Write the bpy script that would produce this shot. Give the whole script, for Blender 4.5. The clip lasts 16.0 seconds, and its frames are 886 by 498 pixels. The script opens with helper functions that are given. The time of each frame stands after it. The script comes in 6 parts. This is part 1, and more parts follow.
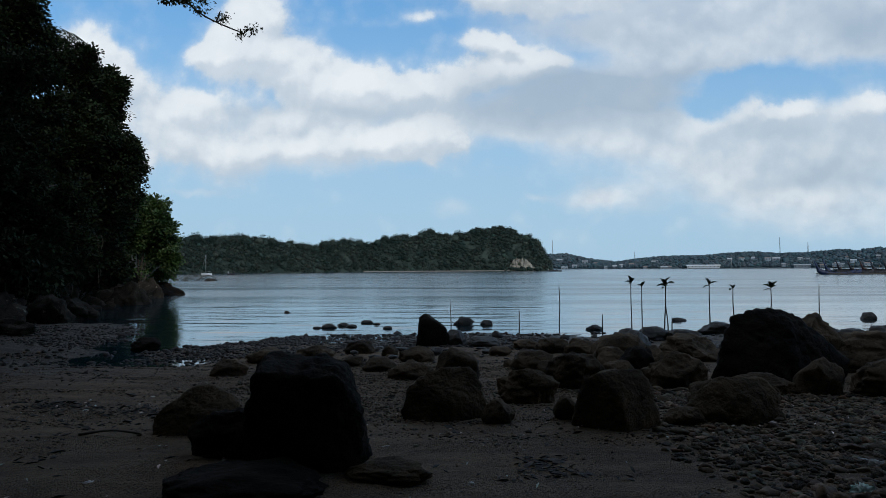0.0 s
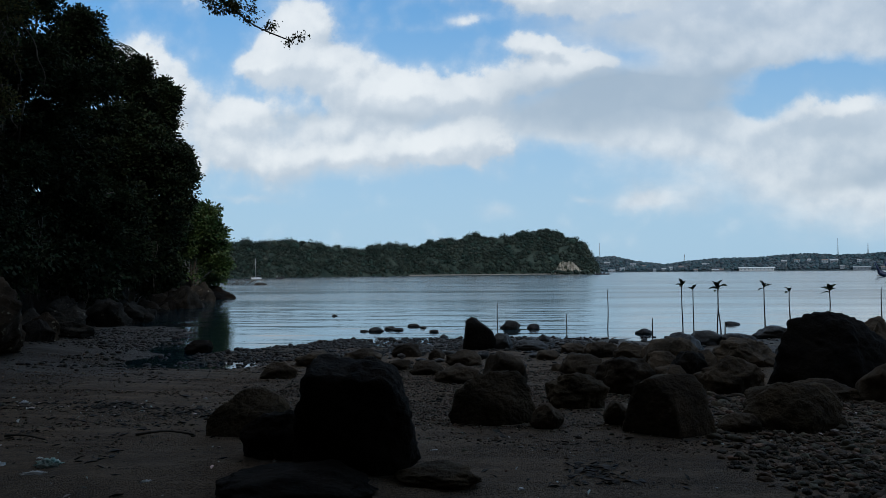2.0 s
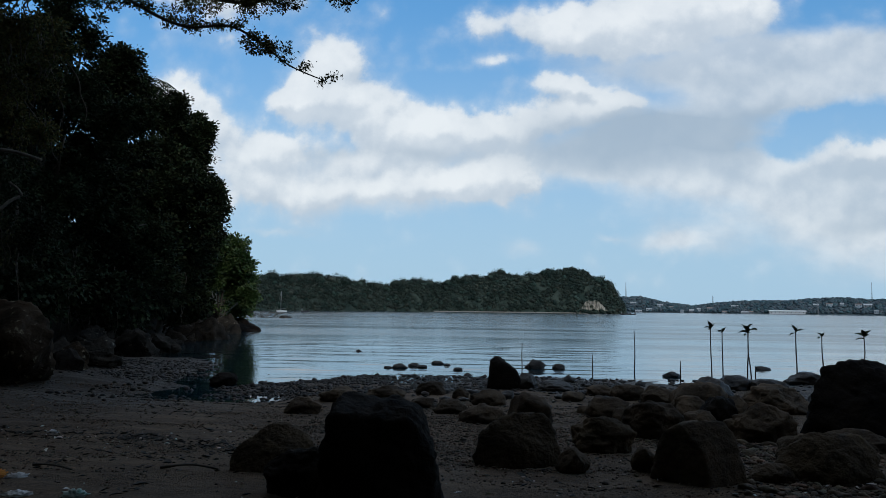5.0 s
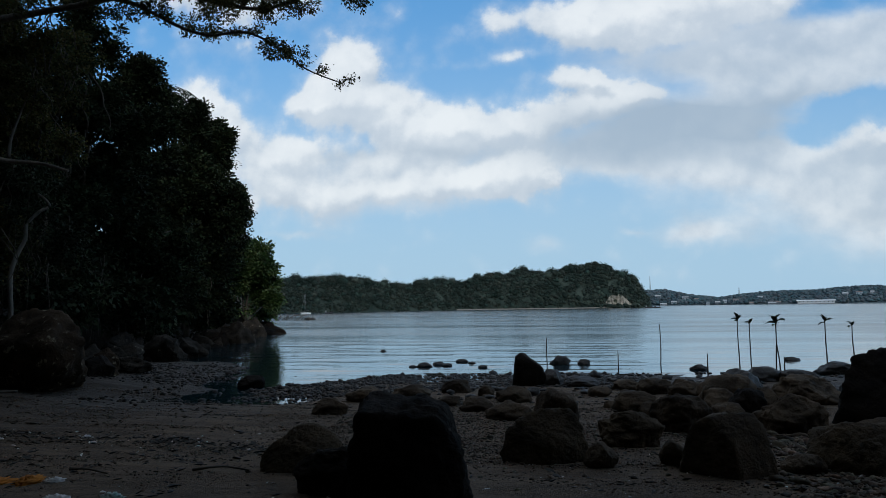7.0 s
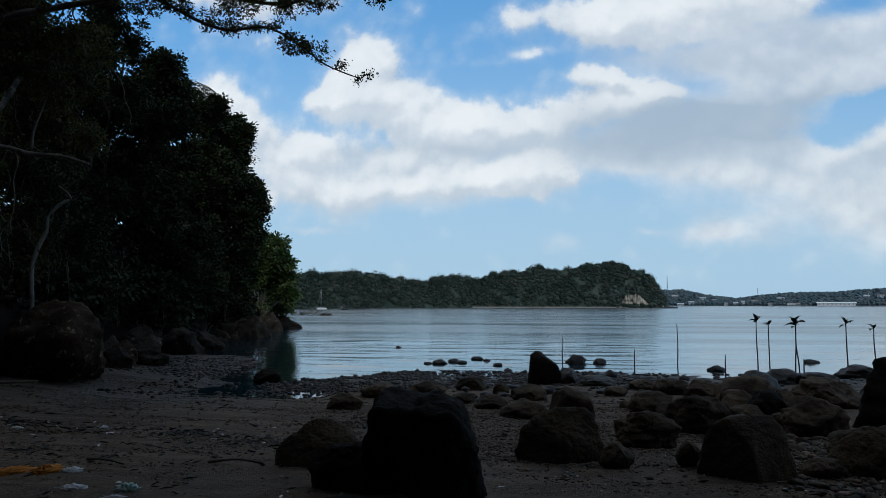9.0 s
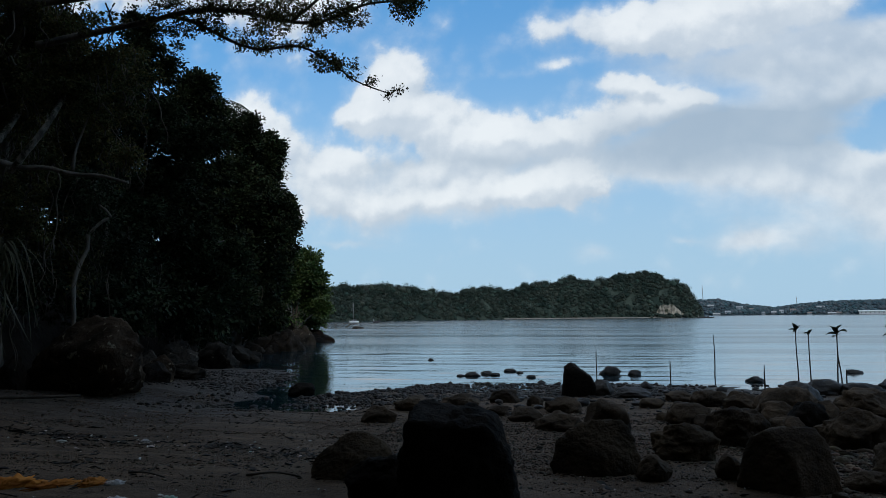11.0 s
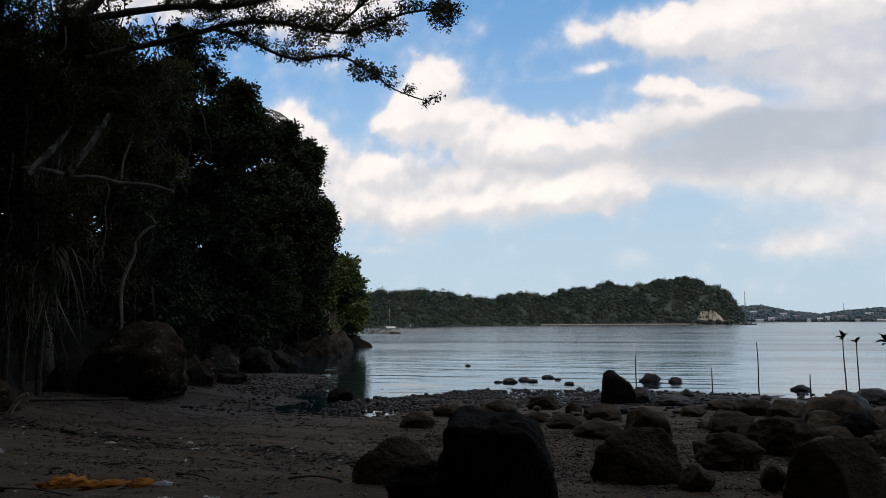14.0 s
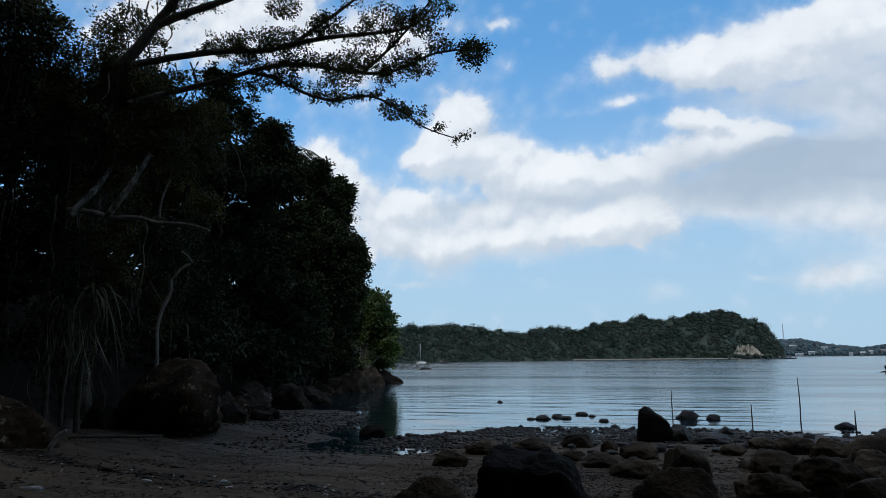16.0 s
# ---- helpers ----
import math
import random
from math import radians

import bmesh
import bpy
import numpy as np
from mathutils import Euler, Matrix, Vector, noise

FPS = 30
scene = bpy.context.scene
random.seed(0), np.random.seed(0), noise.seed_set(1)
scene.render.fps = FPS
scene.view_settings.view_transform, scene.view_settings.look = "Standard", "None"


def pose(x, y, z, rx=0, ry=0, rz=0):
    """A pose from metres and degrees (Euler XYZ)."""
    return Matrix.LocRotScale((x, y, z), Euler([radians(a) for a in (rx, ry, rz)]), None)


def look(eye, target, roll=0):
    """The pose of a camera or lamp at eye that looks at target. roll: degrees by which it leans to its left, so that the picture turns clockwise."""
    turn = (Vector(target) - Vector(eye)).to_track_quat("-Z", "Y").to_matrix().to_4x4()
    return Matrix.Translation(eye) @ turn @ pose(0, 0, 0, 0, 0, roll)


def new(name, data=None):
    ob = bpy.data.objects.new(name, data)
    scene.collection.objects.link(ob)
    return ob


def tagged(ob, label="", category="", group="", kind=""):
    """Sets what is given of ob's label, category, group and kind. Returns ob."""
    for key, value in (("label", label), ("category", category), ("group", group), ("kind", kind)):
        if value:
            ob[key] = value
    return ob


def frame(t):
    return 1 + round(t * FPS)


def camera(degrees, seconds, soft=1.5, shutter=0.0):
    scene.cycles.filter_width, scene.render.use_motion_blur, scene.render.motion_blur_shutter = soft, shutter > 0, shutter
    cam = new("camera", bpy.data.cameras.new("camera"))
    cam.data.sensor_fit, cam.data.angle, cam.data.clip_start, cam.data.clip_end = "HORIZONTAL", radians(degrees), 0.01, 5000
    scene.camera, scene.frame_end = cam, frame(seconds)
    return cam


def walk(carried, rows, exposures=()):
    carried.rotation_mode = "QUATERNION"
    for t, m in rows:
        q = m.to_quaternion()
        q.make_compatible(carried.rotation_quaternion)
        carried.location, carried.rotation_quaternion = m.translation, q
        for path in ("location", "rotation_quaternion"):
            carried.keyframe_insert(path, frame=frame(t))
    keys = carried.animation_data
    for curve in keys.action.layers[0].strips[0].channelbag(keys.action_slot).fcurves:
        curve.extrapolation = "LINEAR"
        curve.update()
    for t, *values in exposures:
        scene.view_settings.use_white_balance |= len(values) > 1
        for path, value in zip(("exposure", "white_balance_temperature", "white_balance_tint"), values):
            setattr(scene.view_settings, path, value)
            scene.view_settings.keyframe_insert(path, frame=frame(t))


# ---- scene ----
# ---- camera ----
cam = camera(64.98, 16.0, soft=0.5)
EYE = 1.8
ROWS = [
    (0, 0.0, 0.0, -0.0, 91.627, 0.25, 0.007),
    (0.5, -0.006, 0.006, -0.005, 91.792, -0.136, 0.398),
    (1, -0.014, 0.005, 0.001, 91.797, 0.03, 1.418),
    (1.5, -0.02, 0.019, -0.003, 91.8, 0.099, 3.102),
    (2, -0.017, 0.027, -0.004, 91.944, 0.454, 3.754),
    (2.5, -0.019, 0.015, 0.001, 92.036, 0.62, 3.505),
    (3, -0.023, 0.017, 0.005, 92.548, 0.167, 3.637),
    (3.5, -0.024, 0.012, 0.009, 93.093, -0.267, 4.124),
    (4, -0.032, 0.012, 0.016, 93.86, -0.763, 4.658),
    (6.5, -0.042, -0.028, 0.024, 95.363, 0.437, 7.363),
    (7, -0.041, -0.028, 0.019, 94.799, 0.711, 7.634),
    (7.5, -0.03, -0.006, 0.009, 93.927, 0.815, 6.486),
    (8, -0.036, 0.009, 0.012, 94.291, -0.054, 7.037),
    (8.5, -0.052, 0.017, 0.013, 94.16, -0.37, 7.619),
    (9, -0.051, 0.001, 0.013, 94.572, -0.079, 8.902),
    (9.5, -0.057, 0.006, 0.016, 94.818, 0.197, 9.49),
    (12, -0.062, -0.067, 0.023, 95.977, 0.225, 12.456),
    (12.5, -0.064, -0.071, 0.026, 95.992, -0.275, 12.243),
    (13, -0.063, -0.077, 0.019, 95.459, -0.259, 12.689),
    (13.5, -0.063, -0.1, 0.022, 95.456, -0.08, 13.366),
    (14, -0.075, -0.091, 0.027, 96.055, 0.285, 14.464),
    (14.5, -0.081, -0.091, 0.034, 96.664, 0.074, 15.411),
    (15, -0.086, -0.104, 0.039, 97.511, 0.217, 16.277),
    (15.5, -0.084, -0.114, 0.044, 98.159, 0.28, 16.447),
    (16, -0.088, -0.126, 0.05, 98.915, 0.453, 16.97),
]
# the clip's camera warms and brightens its picture for a moment near the end
TONE = [(0.0, 0.0, 6500, 10), (13.0, 0.05, 6500, 10), (13.5, 0.15, 7200, 16), (14.0, 0.22, 7700, 20), (15.0, 0.22, 7700, 20), (15.5, 0.15, 7000, 16), (16.0, 0.10, 6550, 12)]
walk(cam, [(t, pose(x, y, EYE + z, rx, ry, rz)) for t, x, y, z, rx, ry, rz in ROWS], TONE)

# ---- light: bright broken cloud, sun behind an unseen added hill at the camera's back ----
SUN_EL, SUN_AZ = 32.0, 150.0   # azimuth clockwise from +y: behind the camera
sun = new("sun", bpy.data.lights.new("sun", "SUN"))
sun.data.energy, sun.data.angle, sun.data.color = 1.3, radians(8), (1.0, 0.95, 0.87)
sd = Vector((math.sin(radians(SUN_AZ)) * math.cos(radians(SUN_EL)), math.cos(radians(SUN_AZ)) * math.cos(radians(SUN_EL)), math.sin(radians(SUN_EL))))
sun.matrix_world = look(sd * 100, (0, 0, 0))


class Nodes:
    """A short way to write node trees."""

    def __init__(self, tree):
        self.t = tree

    def add(self, kind, values=()):
        n = self.t.nodes.new(kind)
        for k, v in dict(values).items():
            if isinstance(v, bpy.types.NodeSocket):
                self.t.links.new(v, n.inputs[k])
            else:
                n.inputs[k].default_value = v
        return n

    def math(self, op, a, b=0.0, c=None, clamp=False):
        v = {0: a, 1: b}
        if c is not None:
            v[2] = c
        n = self.add("ShaderNodeMath", v)
        n.operation, n.use_clamp = op, clamp
        return n.outputs[0]

    def vec(self, op, a, b=(0, 0, 0), out=0):
        n = self.add("ShaderNodeVectorMath", {0: a, 1: b})
        n.operation = op
        return n.outputs[out]

    def mix(self, f, a, b):
        n = self.add("ShaderNodeMix")
        n.data_type = "RGBA"
        for i, v in ((0, f), (6, a), (7, b)):
            if isinstance(v, bpy.types.NodeSocket):
                self.t.links.new(v, n.inputs[i])
            else:
                n.inputs[i].default_value = v if i == 0 else (*v, 1.0) if len(v) == 3 else v
        return n.outputs[2]

    def noise(self, vec, scale, detail=4.0, rough=0.55, distortion=0.0):
        return self.add("ShaderNodeTexNoise", {"Vector": vec, "Scale": scale, "Detail": detail, "Roughness": rough, "Distortion": distortion}).outputs[0]

    def ramp(self, f, a, b):
        if a > b:
            return self.math("SUBTRACT", 1.0, self.ramp(f, b, a))
        n = self.add("ShaderNodeMapRange", {0: f, 1: a, 2: b, 3: 0.0, 4: 1.0})
        n.interpolation_type = "SMOOTHSTEP"
        return n.outputs[0]


world = bpy.data.worlds.new("sky")
scene.world = world
world.use_nodes = True
wt = world.node_tree
wt.nodes.clear()
W = Nodes(wt)
# cloud masses as (across, up, half width, half height, weight) on a plane straight ahead
CUMULUS = [
    (-0.518, 0.314, 0.055, 0.042, 1.30), (-0.465, 0.277, 0.049, 0.041, 0.90), (-0.285, 0.359, 0.045, 0.049, 0.95), (-0.248, 0.299, 0.089, 0.034, 1.30), (-0.317, 0.313, 0.050, 0.029, 0.90),
    (-0.354, 0.235, 0.050, 0.031, 1.00), (-0.403, 0.194, 0.073, 0.049, 0.90), (-0.113, 0.263, 0.069, 0.034, 1.30), (-0.015, 0.267, 0.069, 0.031, 1.15), (0.096, 0.291, 0.069, 0.024, 1.25),
    (0.154, 0.302, 0.031, 0.016, 0.90), (-0.194, 0.226, 0.097, 0.029, 0.75), (-0.076, 0.185, 0.093, 0.029, 1.15), (-0.007, 0.194, 0.037, 0.034, 1.05), (-0.190, 0.175, 0.097, 0.029, 0.90),
    (-0.313, 0.168, 0.081, 0.029, 0.75), (0.072, 0.409, 0.077, 0.034, 1.20), (0.197, 0.416, 0.114, 0.047, 1.30), (0.288, 0.439, 0.089, 0.041, 1.30),
]
PUFFS = [
    (0.504, 0.230, 0.045, 0.015, 0.90), (0.623, 0.239, 0.041, 0.021, 1.00), (0.422, 0.219, 0.057, 0.016, 0.75), (-0.061, 0.415, 0.045, 0.026, 0.85), (-0.208, 0.512, 0.031, 0.016, 0.75),
    (-0.080, 0.362, 0.089, 0.012, 0.34), (0.100, 0.321, 0.032, 0.011, 0.60), (0.068, 0.328, 0.065, 0.013, 0.75), (-0.265, 0.372, 0.075, 0.055, 0.55),
    (-0.450, 0.505, 0.135, 0.065, 1.40), (-0.660, 0.580, 0.130, 0.070, 1.30), (-0.900, 0.620, 0.130, 0.080, 1.20), (-0.431, 0.399, 0.049, 0.018, 0.42), (-0.182, 0.267, 0.057, 0.024, 0.60),
    (-0.018, 0.362, 0.032, 0.010, 0.22),
]
SHEETS = [
    (0.455, 0.262, 0.080, 0.022, -1.1), (0.375, 0.230, 0.050, 0.016, -0.8), (-0.300, 0.195, 0.120, 0.050, 0.70), (-0.100, 0.225, 0.140, 0.030, 0.60), (-0.200, 0.150, 0.150, 0.022, 0.38),
    (0.350, 0.352, 0.210, 0.044, 1.25), (0.600, 0.345, 0.140, 0.050, 1.25), (0.227, 0.249, 0.162, 0.041, 1.20), (0.360, 0.300, 0.085, 0.020, 0.70), (0.112, 0.213, 0.097, 0.028, 0.80),
    (0.299, 0.187, 0.122, 0.034, 0.95), (0.455, 0.186, 0.106, 0.039, 1.00), (0.577, 0.194, 0.114, 0.049, 1.10), (0.421, 0.125, 0.195, 0.045, 0.60), (0.567, 0.084, 0.162, 0.049, 0.55),
    (0.217, 0.098, 0.053, 0.018, 0.55), (0.131, 0.099, 0.026, 0.008, 0.42), (0.013, 0.085, 0.041, 0.015, 0.30), (-0.361, 0.112, 0.049, 0.006, 0.30),
]
GREY = [
    (0.178, 0.267, 0.114, 0.021, 1.20), (0.284, 0.247, 0.106, 0.026, 1.10), (0.104, 0.233, 0.081, 0.019, 0.70), (0.161, 0.204, 0.122, 0.021, 0.70), (0.358, 0.286, 0.073, 0.018, 0.70),
    (0.301, 0.340, 0.162, 0.029, 0.50), (0.625, 0.346, 0.089, 0.039, 0.90), (0.504, 0.186, 0.089, 0.021, 0.55), (0.584, 0.141, 0.130, 0.021, 0.60), (-0.133, 0.222, 0.089, 0.010, 0.50),
    (-0.288, 0.223, 0.041, 0.011, 0.50), (0.527, 0.121, 0.106, 0.010, 0.50),
]
field = bpy.data.node_groups.new("cloud_field", "ShaderNodeTree")
field.interface.new_socket("P", in_out="INPUT", socket_type="NodeSocketVector")
field.interface.new_socket("Heaped", in_out="OUTPUT", socket_type="NodeSocketFloat")
field.interface.new_socket("Sheet", in_out="OUTPUT", socket_type="NodeSocketFloat")
G = Nodes(field)
gin, gout = field.nodes.new("NodeGroupInput"), field.nodes.new("NodeGroupOutput")
P0 = gin.outputs[0]


def swirl(scale, detail, across, up):
    n = G.add("ShaderNodeTexNoise", {"Vector": P0, "Scale": scale, "Detail": detail, "Roughness": 0.6}).outputs[1]
    return G.vec("ADD", P0, G.vec("MULTIPLY", G.vec("SUBTRACT", n, (0.5, 0.5, 0.5)), (across, up, 0.0)))


def masses(rows, at):
    total = 0.0
    for cx, cy, rx, ry, wgt in rows:
        q = G.vec("MULTIPLY", G.vec("SUBTRACT", at, (cx, cy, 0.0)), (1 / rx, 1 / ry, 0.0))
        d2 = G.vec("DOT_PRODUCT", q, q, out=1)
        total = G.math("ADD", total, G.math("MULTIPLY", G.math("EXPONENT", G.math("MULTIPLY", d2, -1.0)), wgt))
    return total


def billow(scale, at):
    n = G.add("ShaderNodeTexVoronoi", {"Vector": at, "Scale": scale})
    n.feature = "SMOOTH_F1"
    n.inputs["Smoothness"].default_value = 0.35
    return G.math("SUBTRACT", 0.42, n.outputs["Distance"])


P1 = swirl(11.0, 5.0, 0.075, 0.055)
P2 = swirl(24.0, 4.0, 0.020, 0.016)
heaped = masses(CUMULUS + PUFFS, P1)
heaped = G.math("ADD", heaped, G.math("MULTIPLY", G.math("ADD", billow(17.0, P2), G.math("MULTIPLY", billow(41.0, P2), 0.55)), 0.55))
heaped = G.math("ADD", heaped, G.math("MULTIPLY", G.math("SUBTRACT", G.noise(P0, 16.0, 8.0, 0.66), 0.5), 0.85))
sheets = masses(SHEETS, P1)
sheets = G.math("ADD", sheets, G.math("MULTIPLY", G.math("SUBTRACT", G.noise(G.vec("MULTIPLY", P0, (1.0, 2.0, 1.0)), 8.0, 6.0, 0.55), 0.5), 0.75))
field.links.new(heaped, gout.inputs[0])
field.links.new(sheets, gout.inputs[1])

direction = W.add("ShaderNodeTexCoord").outputs["Generated"]
sep = W.add("ShaderNodeSeparateXYZ", {0: direction})
ahead = W.math("MAXIMUM", W.math("ABSOLUTE", sep.outputs[1]), 0.12)
u, v = W.math("DIVIDE", sep.outputs[0], ahead), W.math("DIVIDE", sep.outputs[2], ahead)
uv = W.add("ShaderNodeCombineXYZ", {0: u, 1: v, 2: 0.0}).outputs[0]


def cloud_at(shift):
    n = wt.nodes.new("ShaderNodeGroup")
    n.node_tree = field
    wt.links.new(W.vec("ADD", uv, shift), n.inputs[0])
    return n.outputs[0], n.outputs[1]


(c0, s0), (c1, s1) = cloud_at((0, 0, 0)), cloud_at((-0.006, 0.018, 0))
firm = W.math("ADD", W.math("MULTIPLY", W.ramp(c0, 0.32, 0.68), 0.52), W.math("MULTIPLY", W.ramp(c0, -0.06, 0.80), 0.48))
veiled = W.math("MULTIPLY", W.ramp(s0, 0.05, 0.80), 0.92)
mask = W.math("SUBTRACT", 1.0, W.math("MULTIPLY", W.math("SUBTRACT", 1.0, firm), W.math("SUBTRACT", 1.0, veiled)))
lit = W.math("MULTIPLY", W.ramp(W.math("SUBTRACT", c0, c1), -0.42, 0.42), 0.62)
lit = W.math("ADD", lit, W.math("MULTIPLY", W.ramp(W.noise(uv, 13.0, 5.0, 0.55), 0.36, 0.66), 0.26))
lit = W.math("ADD", lit, W.math("MULTIPLY", W.ramp(c0, 0.4, 1.3), 0.16), clamp=True)
grey = 0.0
wobble = W.add("ShaderNodeTexNoise", {"Vector": uv, "Scale": 6.0, "Detail": 4.0}).outputs[1]
uw = W.vec("ADD", uv, W.vec("MULTIPLY", W.vec("SUBTRACT", wobble, (0.5, 0.5, 0.5)), (0.16, 0.08, 0.0)))
for cx, cy, rx, ry, wgt in GREY:
    q = W.vec("MULTIPLY", W.vec("SUBTRACT", uw, (cx, cy, 0.0)), (1 / rx, 1 / ry, 0.0))
    grey = W.math("ADD", grey, W.math("MULTIPLY", W.math("EXPONENT", W.math("MULTIPLY", W.vec("DOT_PRODUCT", q, q, out=1), -0.8)), wgt))
sky = W.add("ShaderNodeTexSky")
sky.sky_type, sky.sun_disc, sky.sun_elevation, sky.sun_rotation = "NISHITA", False, radians(SUN_EL), radians(SUN_AZ)
sky.air_density, sky.dust_density, sky.ozone_density = 1.0, 0.6, 1.6
blue = W.mix(0.65, W.vec("MULTIPLY", sky.outputs[0], (0.11, 0.15, 0.165)), (0.09, 0.33, 0.69))
# humid air pales the sky towards the horizon
veil = W.ramp(v, 0.50, 0.02)
blue = W.mix(W.math("MULTIPLY", veil, 0.9), blue, (0.39, 0.575, 0.735))
cloud = W.mix(lit, (0.52, 0.60, 0.685), (0.86, 0.90, 0.92))
cloud = W.mix(W.math("MULTIPLY", W.math("MINIMUM", grey, 1.0), 0.85), cloud, (0.365, 0.455, 0.55))
colour = W.mix(W.math("MULTIPLY", mask, 0.90), blue, cloud)
# unseen broken cloud added overhead, so that the beach light is less blue
deck = W.math("MULTIPLY", W.ramp(v, 0.55, 0.95), W.ramp(W.noise(direction, 2.2, 5.0), 0.36, 0.58))
colour = W.mix(W.math("MULTIPLY", deck, 0.9), colour, (0.50, 0.50, 0.49))
bg = W.add("ShaderNodeBackground", {"Color": colour, "Strength": 1.0})
W.add("ShaderNodeOutputWorld", {0: bg.outputs[0]})

# ---- materials ----


def surface(name, c1, c2, scale=6.0, rough=0.8, bump=0.4, bump_scale=30.0, spots=None, spot_scale=9.0, spot_cut=(0.62, 0.7), island=0.0, own=0.25, stretch=(1, 1, 1), spec=0.35, fine=0.35, translucent=0.0, metal=0.0, rough_var=0.12):
    """A weathered surface: two colours at a broad and a fine scale, spots, relief."""
    m = bpy.data.materials.new(name)
    m.use_nodes = True
    n = Nodes(m.node_tree)
    m.node_tree.nodes.clear()
    co = n.vec("MULTIPLY", n.add("ShaderNodeTexCoord").outputs["Object"], stretch)
    info = n.add("ShaderNodeObjectInfo")
    co = n.vec("ADD", co, n.vec("MULTIPLY", info.outputs["Random"], (17.0, 31.0, 23.0)))
    big, small = n.noise(co, scale, 5.0), n.noise(co, scale * 9, 4.0, 0.65)
    f = n.math("ADD", n.ramp(big, 0.3, 0.7), n.math("MULTIPLY", n.math("SUBTRACT", small, 0.5), fine * 3), clamp=True)
    col = n.mix(f, c1, c2)
    if spots:
        sp = n.ramp(n.noise(co, spot_scale, 6.0, 0.7), *spot_cut)
        col = n.mix(sp, col, spots)
    if own:
        val = n.math("ADD", n.math("MULTIPLY", info.outputs["Random"], own * 2), 1 - own)
        col = n.vec("MULTIPLY", col, n.add("ShaderNodeCombineXYZ", {0: val, 1: val, 2: val}).outputs[0])
    if island:
        rnd = n.add("ShaderNodeNewGeometry").outputs["Random Per Island"]
        val = n.math("ADD", n.math("MULTIPLY", rnd, island * 2), 1 - island)
        warm = n.math("MULTIPLY", val, n.math("ADD", n.math("MULTIPLY", n.math("FRACT", n.math("MULTIPLY", rnd, 37.0)), 0.5), 0.75))
        col = n.vec("MULTIPLY", col, n.add("ShaderNodeCombineXYZ", {0: warm, 1: val, 2: val}).outputs[0])
    r = n.math("ADD", rough - rough_var / 2, n.math("MULTIPLY", small, rough_var), clamp=True)
    h = n.math("ADD", n.noise(co, bump_scale, 6.0, 0.65), n.math("MULTIPLY", big, 1.5))
    bm_ = n.add("ShaderNodeBump", {"Height": h, "Strength": bump, "Distance": 0.6 / bump_scale})
    b = n.add("ShaderNodeBsdfPrincipled", {"Base Color": col, "Roughness": r, "Specular IOR Level": spec, "Metallic": metal, "Normal": bm_.outputs[0]})
    sh = b.outputs[0]
    if translucent:
        tr = n.add("ShaderNodeBsdfTranslucent", {"Color": col})
        mx = n.add("ShaderNodeMixShader", {0: translucent})
        m.node_tree.links.new(sh, mx.inputs[1])
        m.node_tree.links.new(tr.outputs[0], mx.inputs[2])
        sh = mx.outputs[0]
    n.add("ShaderNodeOutputMaterial", {0: sh})
    return m


ROCK = surface("basalt", (0.036, 0.027, 0.0185), (0.108, 0.079, 0.053), 2.2, 0.82, 1.0, 18, (0.0972, 0.0738, 0.0459), 7, (0.66, 0.76), spec=0.08)
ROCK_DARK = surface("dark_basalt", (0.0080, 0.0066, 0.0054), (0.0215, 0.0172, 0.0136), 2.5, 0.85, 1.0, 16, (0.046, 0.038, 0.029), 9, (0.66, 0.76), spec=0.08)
ROCK_WET = surface("wet_basalt", (0.0112, 0.0092, 0.0070), (0.0294, 0.0232, 0.0169), 3, 0.6, 0.8, 16, spec=0.5)
ROCK_MOSS = surface("mossy_basalt", (0.034, 0.025, 0.0155), (0.086, 0.062, 0.038), 2.0, 0.85, 1.0, 16, (0.072, 0.064, 0.028), 5, (0.60, 0.74), spec=0.08)
ROCK_BROWN = surface("brown_lichen_rock", (0.024, 0.017, 0.0115), (0.076, 0.053, 0.034), 1.6, 0.9, 1.0, 10, (0.27, 0.24, 0.17), 5.0, (0.59, 0.65), spec=0.08)
ROCK_PALE = surface("lichen_rock", (0.012, 0.0108, 0.0092), (0.042, 0.036, 0.029), 1.2, 0.9, 1.0, 10, (0.24, 0.22, 0.175), 4.5, (0.62, 0.69), spec=0.06)
PEBBLE = surface("pebble", (0.036, 0.0265, 0.0175), (0.150, 0.113, 0.076), 9, 0.85, 0.8, 60, island=0.7, own=0.0)
PEBBLE_ONE = surface("loose_pebble", (0.040, 0.030, 0.020), (0.125, 0.095, 0.066), 3, 0.85, 0.8, 8, own=0.6)
PEBBLE_WET = surface("wet_pebble", (0.011, 0.009, 0.0068), (0.036, 0.028, 0.020), 9, 0.6, 0.7, 60, island=0.6, own=0.0, spec=0.35)
SHELL = surface("shell_fragments", (0.35, 0.33, 0.30), (0.60, 0.58, 0.54), 20, 0.6, 0.3, 40, island=0.4)
WRACK = surface("seaweed_wrack", (0.008, 0.007, 0.006), (0.030, 0.024, 0.018), 20, 0.7, 0.5, 60, island=0.5)
BARK = surface("grey_bark", (0.036, 0.031, 0.026), (0.110, 0.097, 0.080), 3, 0.9, 1.0, 25, (0.05, 0.07, 0.03), 4, (0.55, 0.7), stretch=(1, 1, 0.35))
BARK_PALE = surface("pale_bark", (0.09, 0.083, 0.07), (0.21, 0.195, 0.165), 3, 0.9, 1.0, 25, (0.08, 0.09, 0.05), 5, (0.6, 0.7), stretch=(1, 1, 0.35))
